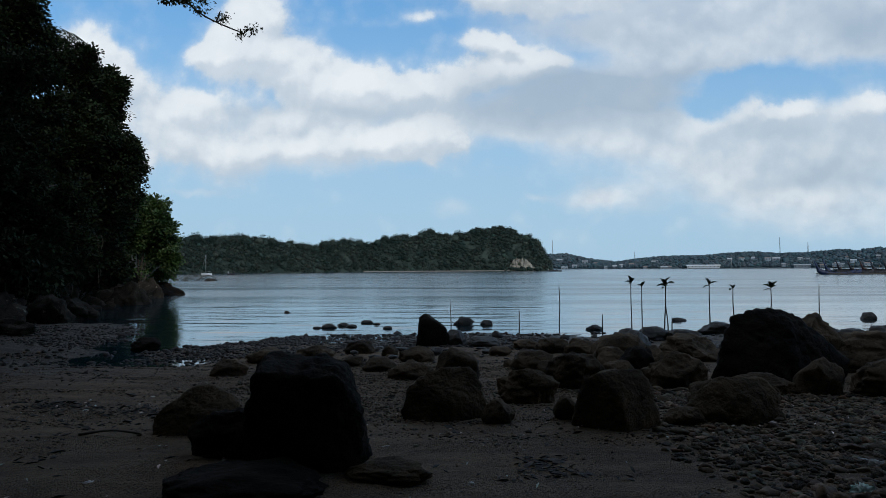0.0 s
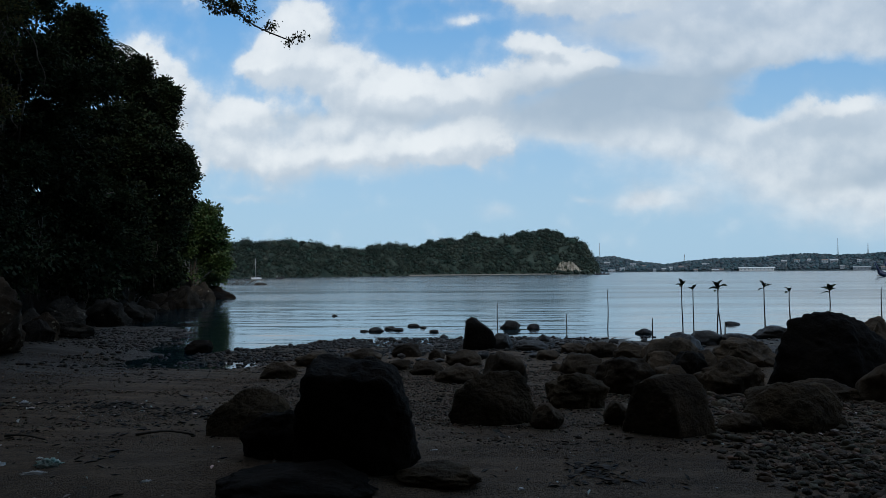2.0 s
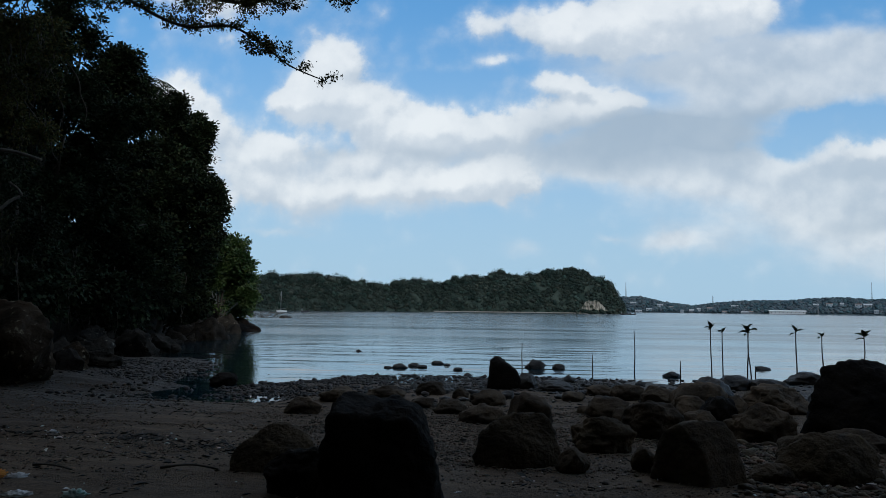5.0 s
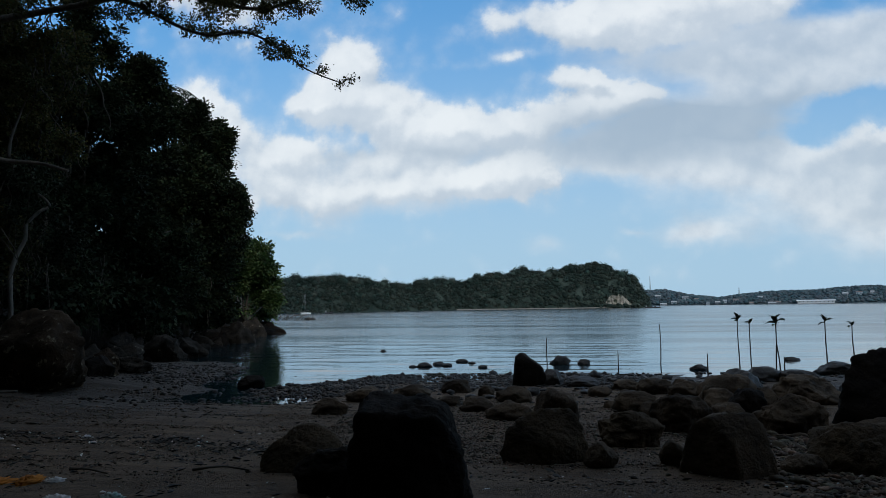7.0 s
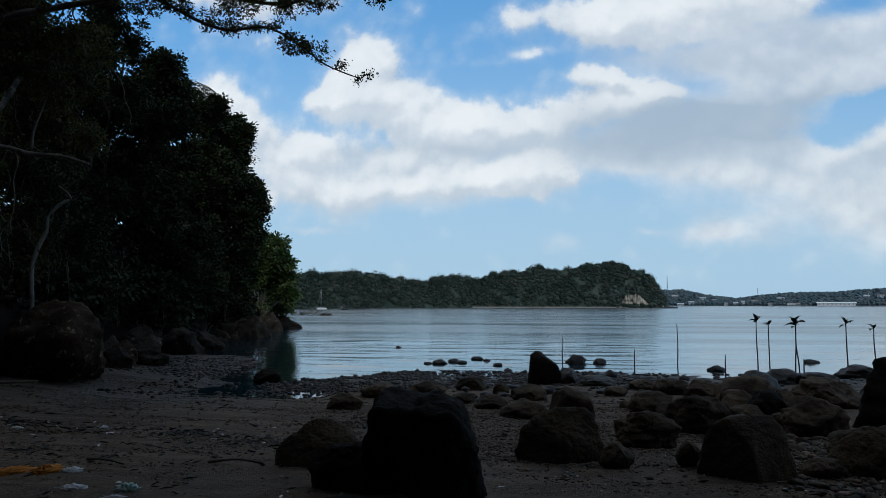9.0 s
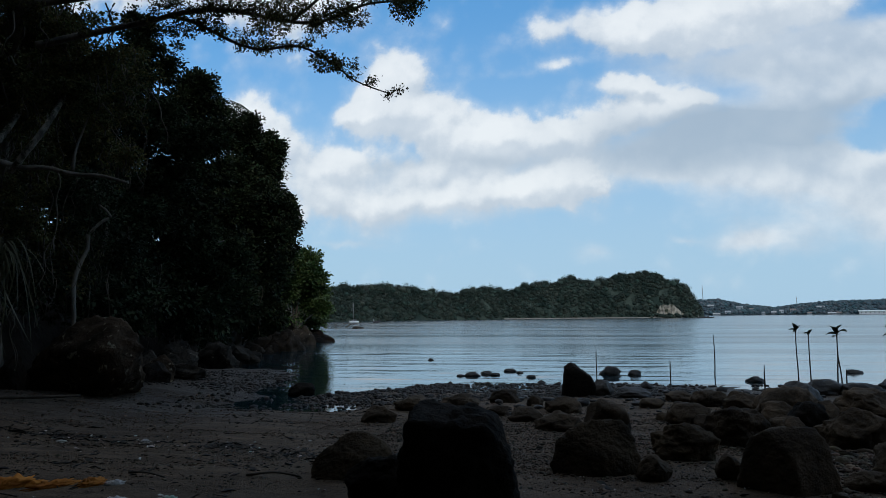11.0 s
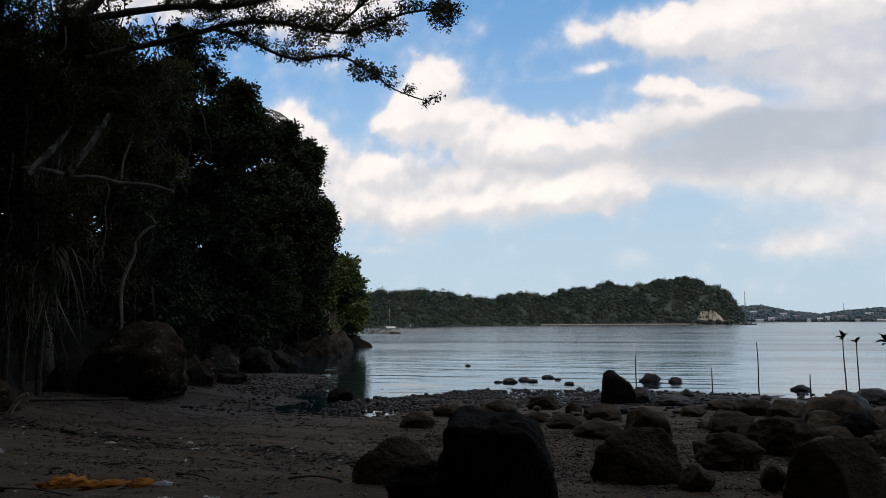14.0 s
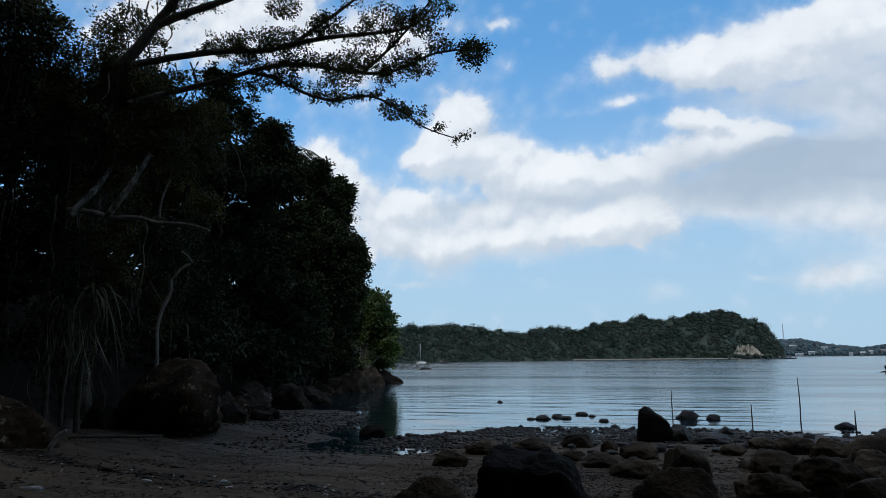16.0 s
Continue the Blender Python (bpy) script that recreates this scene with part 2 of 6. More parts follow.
BARK_SPOTTED = surface("blotched_bark", (0.030, 0.027, 0.022), (0.27, 0.25, 0.21), 6, 0.9, 1.0, 30, (0.03, 0.04, 0.02), 9, (0.5, 0.6), stretch=(1, 1, 0.6))
STICK = surface("wet_stick", (0.030, 0.025, 0.020), (0.075, 0.065, 0.05), 6, 0.8, 0.6, 40)
DRIFTWOOD = surface("bleached_driftwood", (0.20, 0.18, 0.15), (0.42, 0.39, 0.34), 5, 0.9, 0.8, 30, stretch=(1, 6, 6))
# leaf albedo lowered to deepen the shade of the bank
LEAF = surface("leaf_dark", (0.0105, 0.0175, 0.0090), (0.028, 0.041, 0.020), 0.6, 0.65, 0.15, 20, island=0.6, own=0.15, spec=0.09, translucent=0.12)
# brighter copy of the leaf colour, for the tree that stands in sun
LEAF_SUNLIT = surface("leaf_sunlit", (0.026, 0.056, 0.016), (0.074, 0.122, 0.036), 0.6, 0.55, 0.15, 20, island=0.5, own=0.1, spec=0.4, translucent=0.25)
LEAF_OLIVE = surface("leaf_olive", (0.038, 0.043, 0.016), (0.088, 0.086, 0.032), 0.6, 0.65, 0.15, 20, island=0.5, own=0.15, spec=0.12, translucent=0.25)
LEAF_BLADE = surface("leaf_blade", (0.045, 0.052, 0.024), (0.110, 0.112, 0.062), 1.2, 0.5, 0.2, 20, island=0.4, own=0.3, translucent=0.15)
# soil albedo lowered to stand for the shade under the trees
SOIL = surface("shade_darkened_soil", (0.008, 0.007, 0.0055), (0.026, 0.021, 0.015), 0.8, 0.95, 0.8, 6, own=0.0)
# leaf green shifted towards blue for the haze across the bay
HILL_HAZE_LEAF = surface("hill_haze_foliage", (0.016, 0.030, 0.025), (0.046, 0.064, 0.053), 0.10, 0.85, 0.4, 0.9, island=0.40, own=0.0, spec=0.15, fine=0.5)
# pale blue-grey leaf colour carries the haze over the far shore
HAZED_LEAF = surface("haze_tinted_foliage", (0.048, 0.076, 0.092), (0.086, 0.122, 0.138), 0.03, 0.95, 0.8, 0.3, island=0.2, own=0.0, spec=0.1)
CLIFF = surface("pale_cliff", (0.17, 0.155, 0.13), (0.42, 0.385, 0.32), 0.35, 0.95, 1.0, 0.8, (0.03, 0.04, 0.025), 0.30, (0.52, 0.60), own=0.0)
PALE_SAND = surface("pale_sand", (0.16, 0.15, 0.13), (0.24, 0.22, 0.19), 0.3, 0.95, 0.3, 2, own=0.0)
TOWN_PAINT = surface("weathered_wall_paint", (0.18, 0.22, 0.25), (0.34, 0.38, 0.41), 0.3, 0.8, 0.1, 5, own=0.45)
WHITE_PAINT = surface("white_paint", (0.50, 0.53, 0.55), (0.66, 0.68, 0.69), 1.0, 0.6, 0.1, 10, own=0.12)
GREY_ROOF = surface("roof_sheet", (0.22, 0.24, 0.26), (0.40, 0.42, 0.44), 0.5, 0.6, 0.2, 5, own=0.3)
RED_ROOF = surface("rusty_roof", (0.13, 0.10, 0.09), (0.24, 0.19, 0.17), 0.5, 0.7, 0.2, 5, own=0.3)
STEEL = surface("galvanised_steel", (0.25, 0.26, 0.27), (0.38, 0.39, 0.40), 2, 0.5, 0.1, 20, metal=0.6)
HULL_BLUE = surface("blue_hull_paint", (0.010, 0.020, 0.055), (0.02, 0.035, 0.09), 2, 0.5, 0.2, 15)
HULL_DARK = surface("dark_hull_paint", (0.012, 0.013, 0.018), (0.036, 0.038, 0.048), 2, 0.6, 0.2, 15)
HULL_RED = surface("red_hull_paint", (0.035, 0.018, 0.016), (0.06, 0.03, 0.026), 2, 0.6, 0.2, 15)
BAMBOO = surface("bamboo", (0.10, 0.08, 0.05), (0.22, 0.18, 0.11), 4, 0.7, 0.2, 20)
ORANGE = surface("faded_orange_cloth", (0.30, 0.10, 0.012), (0.55, 0.21, 0.03), 5, 0.9, 0.5, 60, (0.12, 0.06, 0.02), 8, (0.6, 0.75))
PLASTIC = surface("white_plastic_film", (0.45, 0.46, 0.46), (0.75, 0.76, 0.75), 9, 0.4, 0.4, 40, (0.25, 0.24, 0.22), 12, (0.6, 0.7), spec=0.5)
PLASTIC_GREEN = surface("green_plastic_film", (0.10, 0.30, 0.24), (0.62, 0.70, 0.66), 14, 0.4, 0.4, 40, spec=0.5)
GLASS_DARK = surface("dark_opening", (0.02, 0.022, 0.025), (0.04, 0.045, 0.05), 2, 0.3, 0.0, 10)


def sand_material():
    m = bpy.data.materials.new("volcanic_sand")
    m.use_nodes = True
    n = Nodes(m.node_tree)
    m.node_tree.nodes.clear()
    co = n.add("ShaderNodeTexCoord").outputs["Object"]
    z = n.add("ShaderNodeSeparateXYZ", {0: co}).outputs[2]
    patch, mid, grain = n.noise(co, 0.5, 5.0), n.noise(n.vec("MULTIPLY", co, (0.6, 2.2, 1)), 2.2, 5.0, 0.65), n.noise(co, 70.0, 3.0, 0.7)
    col = n.mix(n.ramp(mid, 0.3, 0.7), (0.0622, 0.0419, 0.0254), (0.1589, 0.1081, 0.0673))
    col = n.mix(n.math("MULTIPLY", n.ramp(patch, 0.52, 0.62), 0.5), col, (0.1728, 0.1180, 0.0739))
    vor = n.add("ShaderNodeTexVoronoi", {"Vector": co, "Scale": 58.0, "Randomness": 1.0})
    gravel = n.math("MAXIMUM", n.ramp(n.noise(n.vec("MULTIPLY", co, (0.5, 1.4, 1)), 0.9, 5.0, 0.65), 0.45, 0.55), 0.15)
    tone = n.add("ShaderNodeSeparateColor", {0: vor.outputs["Color"]}).outputs[0]
    stone = n.mix(tone, (0.0186, 0.0126, 0.0077), (0.2903, 0.2006, 0.1248))
    col = n.mix(n.math("MULTIPLY", gravel, n.ramp(vor.outputs["Distance"], 0.55, 0.25)), col, stone)
    col = n.mix(n.math("MULTIPLY", n.ramp(n.noise(co, 26.0, 2.0), 0.70, 0.76), 0.8), col, (0.0102, 0.0074, 0.0050))
    speck = n.noise(co, 38.0, 3.0, 0.75)
    col = n.mix(n.math("MULTIPLY", n.ramp(speck, 0.54, 0.66), 0.75), col, (0.0186, 0.0126, 0.0080))
    col = n.mix(n.math("MULTIPLY", n.ramp(speck, 0.42, 0.32), 0.6), col, (0.2626, 0.1820, 0.1148))
    sx = n.add("ShaderNodeSeparateXYZ", {0: n.vec("ADD", co, n.vec("MULTIPLY", n.add("ShaderNodeTexNoise", {"Vector": co, "Scale": 0.9, "Detail": 5.0}).outputs[1], (2.4, 1.6, 0.0)))})
    # damp by the creek; the mask also darkens the left beach above it
    creek = n.math("MULTIPLY", n.ramp(sx.outputs[0], -2.6, -6.0), n.ramp(sx.outputs[1], 8.6, 12.6))
    wet = n.math("MAXIMUM", n.ramp(z, 0.085, 0.01), creek)
    col = n.mix(n.math("MULTIPLY", wet, 0.75), col, (0.0112, 0.0089, 0.0066))
    rough = n.math("SUBTRACT", 0.92, n.math("MULTIPLY", wet, n.math("ADD", 0.1, n.math("MULTIPLY", mid, 0.40))))
    h = n.math("ADD", n.math("MULTIPLY", n.math("MULTIPLY", n.ramp(vor.outputs["Distance"], 0.6, 0.1), gravel), 1.2), n.math("ADD", n.math("MULTIPLY", grain, 0.5), n.math("MULTIPLY", mid, 1.5)))
    bp = n.add("ShaderNodeBump", {"Height": h, "Strength": 0.9, "Distance": 0.03})
    b = n.add("ShaderNodeBsdfPrincipled", {"Base Color": col, "Roughness": rough, "Specular IOR Level": 0.4, "Normal": bp.outputs[0]})
    n.add("ShaderNodeOutputMaterial", {0: b.outputs[0]})
    return m


def water_material():
    m = bpy.data.materials.new("sea_water")
    m.use_nodes = True
    n = Nodes(m.node_tree)
    m.node_tree.nodes.clear()
    co = n.add("ShaderNodeTexCoord").outputs["Object"]
    breeze = n.ramp(n.noise(n.vec("MULTIPLY", co, (0.016, 0.13, 1)), 1.0, 5.0, 0.65), 0.40, 0.62)
    # ruffled out on the bay, glassy under the bank
    open_sea = n.ramp(n.add("ShaderNodeSeparateXYZ", {0: co}).outputs[1], 17.0, 44.0)
    w1 = n.noise(n.vec("MULTIPLY", co, (0.5, 1.7, 1)), 1.0, 4.0, 0.6, 0.4)
    w2 = n.noise(n.vec("MULTIPLY", co, (3.2, 7.0, 1)), 1.0, 3.0, 0.6)
    h = n.math("ADD", n.math("MULTIPLY", w1, 0.010), n.math("MULTIPLY", w2, n.math("SUBTRACT", n.math("ADD", 0.0085, n.math("MULTIPLY", breeze, 0.004)), n.math("MULTIPLY", open_sea, 0.0065))))
    bp = n.add("ShaderNodeBump", {"Height": h, "Strength": 0.32, "Distance": 1.0})
    b = n.add("ShaderNodeBsdfPrincipled", {"Base Color": (0.004, 0.021, 0.030, 1), "Specular Tint": (0.78, 0.96, 1.0, 1), "Roughness": n.math("ADD", 0.03, n.math("MULTIPLY", open_sea, n.math("ADD", 0.09, n.math("MULTIPLY", breeze, 0.10)))), "IOR": 1.40, "Specular IOR Level": 1.0, "Normal": bp.outputs[0]})
    n.add("ShaderNodeOutputMaterial", {0: b.outputs[0]})
    return m


SAND, WATER = sand_material(), water_material()

# ---- mesh helpers ----
rng = np.random.default_rng(7)


def empty(name, x, y, z, label, category, group="", kind="", turn=0.0):
    ob = new(name)
    ob.matrix_world = pose(x, y, z, 0, 0, turn)
    ob.empty_display_size = 0.2
    return tagged(ob, label, category, group, kind)


def mesh_of(name, v, f, material, smooth=True):
    """A mesh from vertex rows and faces that all have the same number of corners."""
    v, f = np.asarray(v, dtype=np.float32), np.asarray(f, dtype=np.int32)
    me = bpy.data.meshes.new(name)
    me.vertices.add(len(v))
    me.vertices.foreach_set("co", v.ravel())
    me.loops.add(f.size)
    me.loops.foreach_set("vertex_index", f.ravel())
    me.polygons.add(len(f))
    me.polygons.foreach_set("loop_start", np.arange(0, f.size, f.shape[1], dtype=np.int32))
    me.polygons.foreach_set("use_smooth", np.full(len(f), smooth))
    me.update(calc_edges=True)
    me.validate()
    me.materials.append(material)
    return me


def thing(name, v, f, material, at, label, category, group="", kind="", smooth=True, turn=0.0):
    ob = new(name, mesh_of(name, v, f, material, smooth))
    ob.matrix_world = pose(*at, 0, 0, turn)
    return tagged(ob, label, category, group, kind)


def part(name, v, f, material, parent, label="", at=(0, 0, 0), smooth=True, rot=(0, 0, 0), kind=""):
    ob = new(name, mesh_of(name, v, f, material, smooth))
    ob.parent = parent
    ob.matrix_basis = pose(*at, *rot)
    return tagged(ob, label, kind=kind)


def ball(sub):
    b = bmesh.new()
    bmesh.ops.create_icosphere(b, subdivisions=sub, radius=1.0)
    v = np.array([p.co[:] for p in b.verts])
    f = np.array([[p.index for p in q.verts] for q in b.faces])
    b.free()
    return v, f


BALLS = {k: ball(k) for k in (1, 2, 3, 4, 5)}


def tube(points, radii, sides=7, wobble=0.0, seed=0):
    """A bent tapered tube with closed ends, as rows of vertices and four-cornered faces."""
    pts = [Vector(p) for p in points]
    r = random.Random(seed)
    v, f = [], []
    for i, p in enumerate(pts):
        d = (pts[min(i + 1, len(pts) - 1)] - pts[max(i - 1, 0)]).normalized()
        a = d.cross(Vector((0.13, 0.31, 0.94)) if abs(d.z) < 0.9 else Vector((1, 0, 0))).normalized()
        b = d.cross(a)
        for k in range(sides):
            t = 2 * math.pi * k / sides
            q = p + (a * math.cos(t) + b * math.sin(t)) * radii[i] * (1 + wobble * r.uniform(-1, 1))
            v.append(q[:])
    for i in range(len(pts) - 1):
        for k in range(sides):
            j = (k + 1) % sides
            f.append((i * sides + k, i * sides + j, (i + 1) * sides + j, (i + 1) * sides + k))
    for ring, flip in ((0, True), (len(pts) - 1, False)):
        c = len(v)
        v.append(pts[ring][:])
        for k in range(0, sides):
            j = (k + 1) % sides
            a, b = ring * sides + k, ring * sides + j
            f.append((c, b, a, c) if flip else (c, a, b, c))
    return clean(v, f)


def clean(v, f):
    """Four-cornered faces as triangles, so that all faces are alike."""
    t = []
    for q in f:
        t.append((q[0], q[1], q[2]))
        if q[3] != q[0]:
            t.append((q[0], q[2], q[3]))
    return np.array(v), np.array(t)


def smooth_path(points, n):
    """More points along a bent line (Catmull-Rom)."""
    p = [Vector(points[0])] + [Vector(q) for q in points] + [Vector(points[-1])]
    out = []
    for i in range(1, len(p) - 2):
        for k in range(n):
            t = k / n
            out.append(0.5 * (2 * p[i] + (p[i + 1] - p[i - 1]) * t + (2 * p[i - 1] - 5 * p[i] + 4 * p[i + 1] - p[i + 2]) * t * t + (3 * p[i] - p[i - 1] - 3 * p[i + 1] + p[i + 2]) * t ** 3))
    return out + [p[-2]]


def joined(pieces):
    vs, fs, n = [], [], 0
    for v, f in pieces:
        vs.append(np.asarray(v))
        fs.append(np.asarray(f) + n)
        n += len(v)
    return np.concatenate(vs), np.concatenate(fs)


def box(x0, x1, y0, y1, z0, z1):
    v = [(x, y, z) for z in (z0, z1) for y in (y0, y1) for x in (x0, x1)]
    return clean(v, [(0, 2, 3, 1), (4, 5, 7, 6), (0, 1, 5, 4), (1, 3, 7, 5), (3, 2, 6, 7), (2, 0, 4, 6)])


def sstep(a, b, x):
    t = min(1.0, max(0.0, (x - a) / (b - a)))
    return t * t * (3 - 2 * t)


# ---- ground, sea, hillside ----
BANK_Y = (-30, 0, 9, 13, 20, 28, 36, 50, 60, 110, 165, 200)
BANK_X = (-12, -12.5, -12, -12, -14, -15.7, -18, -22.3, -26, -46, -67, -85)


def bank(y):
    return float(np.interp(y, BANK_Y, BANK_X))


def shoreline(x):
    """How far out the beach reaches: a pebble spit ends where the creek meets the sea."""
    return min(18.8, max(15.0, 15.3 + 1.6 * (x + 6)))


def ground_at(x, y):
    """Height of the beach and sea bed; the sea is at 0."""
    z = 0.33 * (1 - y / 18.6) if y > 0 else 0.33 - 0.03 * y
    z = max(z, -2.5)
    z -= 0.09 * sstep(-0.2, 1.3, y - shoreline(x)) * sstep(-1.5, -3.0, x)
    z -= 0.115 * math.exp(-((y - 13.5) / 1.15) ** 2) * (1 - sstep(-5.0, -3.7, x))
    z -= 0.075 * math.exp(-((x + 6.9) / 0.65) ** 2) * sstep(13.2, 14.2, y) * sstep(17.0, 15.8, y)
    z += 0.32 * sstep(7, 12, -x) * (1 - sstep(18, 30, y))
    return z


def axis(lo, hi, step, far):
    a = list(np.arange(lo, hi + step / 2, step))
    s = step
    left, right = [a[0]], [a[-1]]
    while right[-1] < far:
        s *= 1.35
        left.append(left[-1] - s)
        right.append(right[-1] + s)
    return np.array(left[:0:-1] + a + right[1:])


def sheet(xs, ys, height):
    v = np.array([(x, y, height(float(x), float(y))) for y in ys for x in xs])
    nx = len(xs)
    i = np.arange((len(ys) - 1) * nx).reshape(len(ys) - 1, nx)[:, :-1].ravel()
    return v, np.stack([i, i + 1, i + nx + 1, i + nx], 1)


def sand_height(x, y):
    z = ground_at(x, y)
    if abs(x) < 30 and -12 < y < 34:
        k = 0.035 * noise.fractal((x * 0.6, y * 0.6, 0), 1.0, 2.0, 4) + 0.014 * noise.fractal((x * 1.2, y * 4.0, 5), 0.9, 2.0, 3)
        z += k * (0.35 + 0.45 * sstep(3, 8, y)) + 0.035 * sstep(-4, -6, x) * sstep(6, 9, y) * noise.fractal((x * 0.7, y * 3.6, 8), 0.8, 2.0, 4)
    return z


v, f = sheet(axis(-20, 14, 0.16, 4200), axis(3.2, 25, 0.16, 4200), sand_height)
thing("ground", v, f, SAND, (0, 0, 0), "dark grey volcanic sand beach sloping into the sea", "ground", kind="structure")


def wave_height(x, y):
    if not (-16 < x < 18 and 13 < y < 48):
        return 0.0
    fade = sstep(48, 30, y) * sstep(-16, -12, x) * sstep(18, 13, x)
    shore = sstep(14.6, 16.5, y) * sstep(25, 19, y)
    n1 = noise.fractal((x * 0.25, y * 0.9, 2), 1.0, 2.0, 3)
    crest = max(0.0, math.sin(y * 2.3 + 0.5 * math.sin(x * 0.35) + 1.6 * n1)) ** 4
    return fade * (0.018 * n1 + 0.020 * crest * shore * sstep(-0.1, 0.5, noise.noise((x * 0.18, y * 0.3, 9))))


v, f = sheet(axis(-16, 18, 0.3, 4200), axis(13, 46, 0.15, 4200), wave_height)
thing("water", v, f, WATER, (0, 0, 0), "calm grey-blue sea with faint ripples", "sea", kind="structure")


def hill_height(x, y):
    left, back = bank(y) - x, -6 - y
    z = -3.0
    left -= 2.2 * sstep(4, 10, y)
    if left > 0:
        steep = sstep(14, -4, y)
        z = max(z, min(5.5 * (1 - math.exp(-left / 4.5)) + (0.18 + 1.5 * steep) * left, 13 + 45 * steep) - 0.1)
    # unseen rises at the back and right, added to block sun and sky
    side = x - 26 - 1.2 * max(0, y)
    if back > 0:
        z = max(z, min(1.7 * back, 60) + 0.4)
    if side > 0:
        z = max(z, min(0.8 * side, 14) + 0.3)
    return z + (0.5 * noise.fractal((x * 0.25, y * 0.25, 3), 1.0, 2.0, 4) if z > -2 else 0)


v, f = sheet(np.concatenate([np.arange(-150, -60, 6), np.arange(-60, -8, 1.0), np.arange(-8, 110, 6)]), np.concatenate([np.arange(-90, -8, 4), np.arange(-8, 60, 1.0), np.arange(60, 220, 6)]), hill_height)
keep = v[f][:, :, 2].max(1) > -2.5
thing("hillside", v, f[keep], SOIL, (0, 0, 0), "steep wooded bank of shade-darkened soil with unseen rises added behind", "hillside", kind="structure")

# ---- boulders ----


def rock_shape(w, d, h, seed, cuts=(), square=2.6, rough=0.16, sub=4, blocky=0.0):
    """A boulder whose lower quarter lies in the ground; its origin is at ground level."""
    r = random.Random(seed)
    base, f = BALLS[sub]
    v = base / (np.abs(base) ** square).sum(1, keepdims=True) ** (1 / square)
    planes = list(cuts)
    for _ in range(2 if cuts else 13):
        a, e = r.uniform(0, 2 * math.pi), r.uniform(-0.3, 0.9)
        planes.append((math.cos(a) * math.cos(e), math.sin(a) * math.cos(e), math.sin(e), r.uniform(0.76, 0.95) - blocky * r.random()))
    for nx, ny, nz, off in planes:
        n = np.array((nx, ny, nz)) / math.sqrt(nx * nx + ny * ny + nz * nz)
        over = v @ n - off
        v = v - np.outer(np.maximum(over, 0), n)
    o = seed * 7.31
    k = np.array([noise.fractal((p[0] * 1.1 + o, p[1] * 1.1, p[2] * 1.1), 1.0, 2.0, 3) * rough + noise.fractal((p[0] * 3.5, p[1] * 3.5 + o, p[2] * 3.5), 0.6, 2.0, 5) * rough * 0.50 + (noise.hetero_terrain((p[0] * 4 + o, p[1] * 4, p[2] * 4), 0.7, 2.0, 5, 0.6) - 0.6) * rough * 0.16 for p in v])
    # chipped faces
    k += np.array([noise.voronoi((p[0] * 1.9 + o, p[1] * 1.9, p[2] * 1.9 + 3))[0][0] for p in v]) * rough * 0.75 + np.array([noise.voronoi((p[0] * 5 + o, p[1] * 5, p[2] * 5))[0][0] for p in v]) * rough * 0.42
    v = v * (1 + k[:, None])
    lo, hi = v.min(0), v.max(0)
    v = (v - (lo + hi) / 2) / (hi - lo)
    full = h / 0.76
    v = v * (w, d, full)
    v[:, 2] += h - full / 2
    return v, f


def crag_shape(corners, seed, rough=0.05, edge=16, sub=5):
    """A hewn-looking boulder: the solid round a few corners, with worn edges, hollows and chips."""
    b = bmesh.new()
    for c in corners:
        b.verts.new(c)
    bmesh.ops.convex_hull(b, input=b.verts)
    mid = sum((Vector(c) for c in corners), Vector()) / len(corners)
    planes = []
    for q in sorted(b.faces, key=lambda q: -q.calc_area()):
        side = q.normal if q.normal.dot(q.verts[0].co - mid) > 0 else -q.normal
        if q.calc_area() > 1e-5 and all(side.dot(p[0]) < 0.992 for p in planes):
            planes.append((side.copy(), side.dot(q.verts[0].co - mid)))
    n, off = np.array([p[0][:] for p in planes]), np.array([p[1] for p in planes])
    b.free()
    base, f = BALLS[sub]
    near = np.maximum(base @ n.T, 0) / off
    v = base * ((near ** edge).sum(1) ** (-1 / edge))[:, None]
    size = float(np.ptp(v, axis=0).max())
    o = seed * 7.31
    k = np.zeros(len(v))
    for i, p in enumerate(v / size * 2):
        cell = noise.voronoi((p[0] * 2.4 + o, p[1] * 2.4, p[2] * 2.4))[0]
        chip = noise.voronoi((p[0] * 7 + o, p[1] * 7, p[2] * 7))[0]
        k[i] = 0.7 * noise.fractal((p[0] * 1.6 + o, p[1] * 1.6, p[2] * 1.6), 1.0, 2.0, 3) + 0.45 * noise.fractal((p[0] * 6, p[1] * 6 + o, p[2] * 6), 0.6, 2.0, 6) + 0.5 * cell[0] + 0.3 * chip[0] - 0.30
        k[i] -= 0.35 * max(0.0, 1 - (cell[1] - cell[0]) / 0.10)
    return v * (1 + rough * k[:, None]) + np.array(mid[:]), f


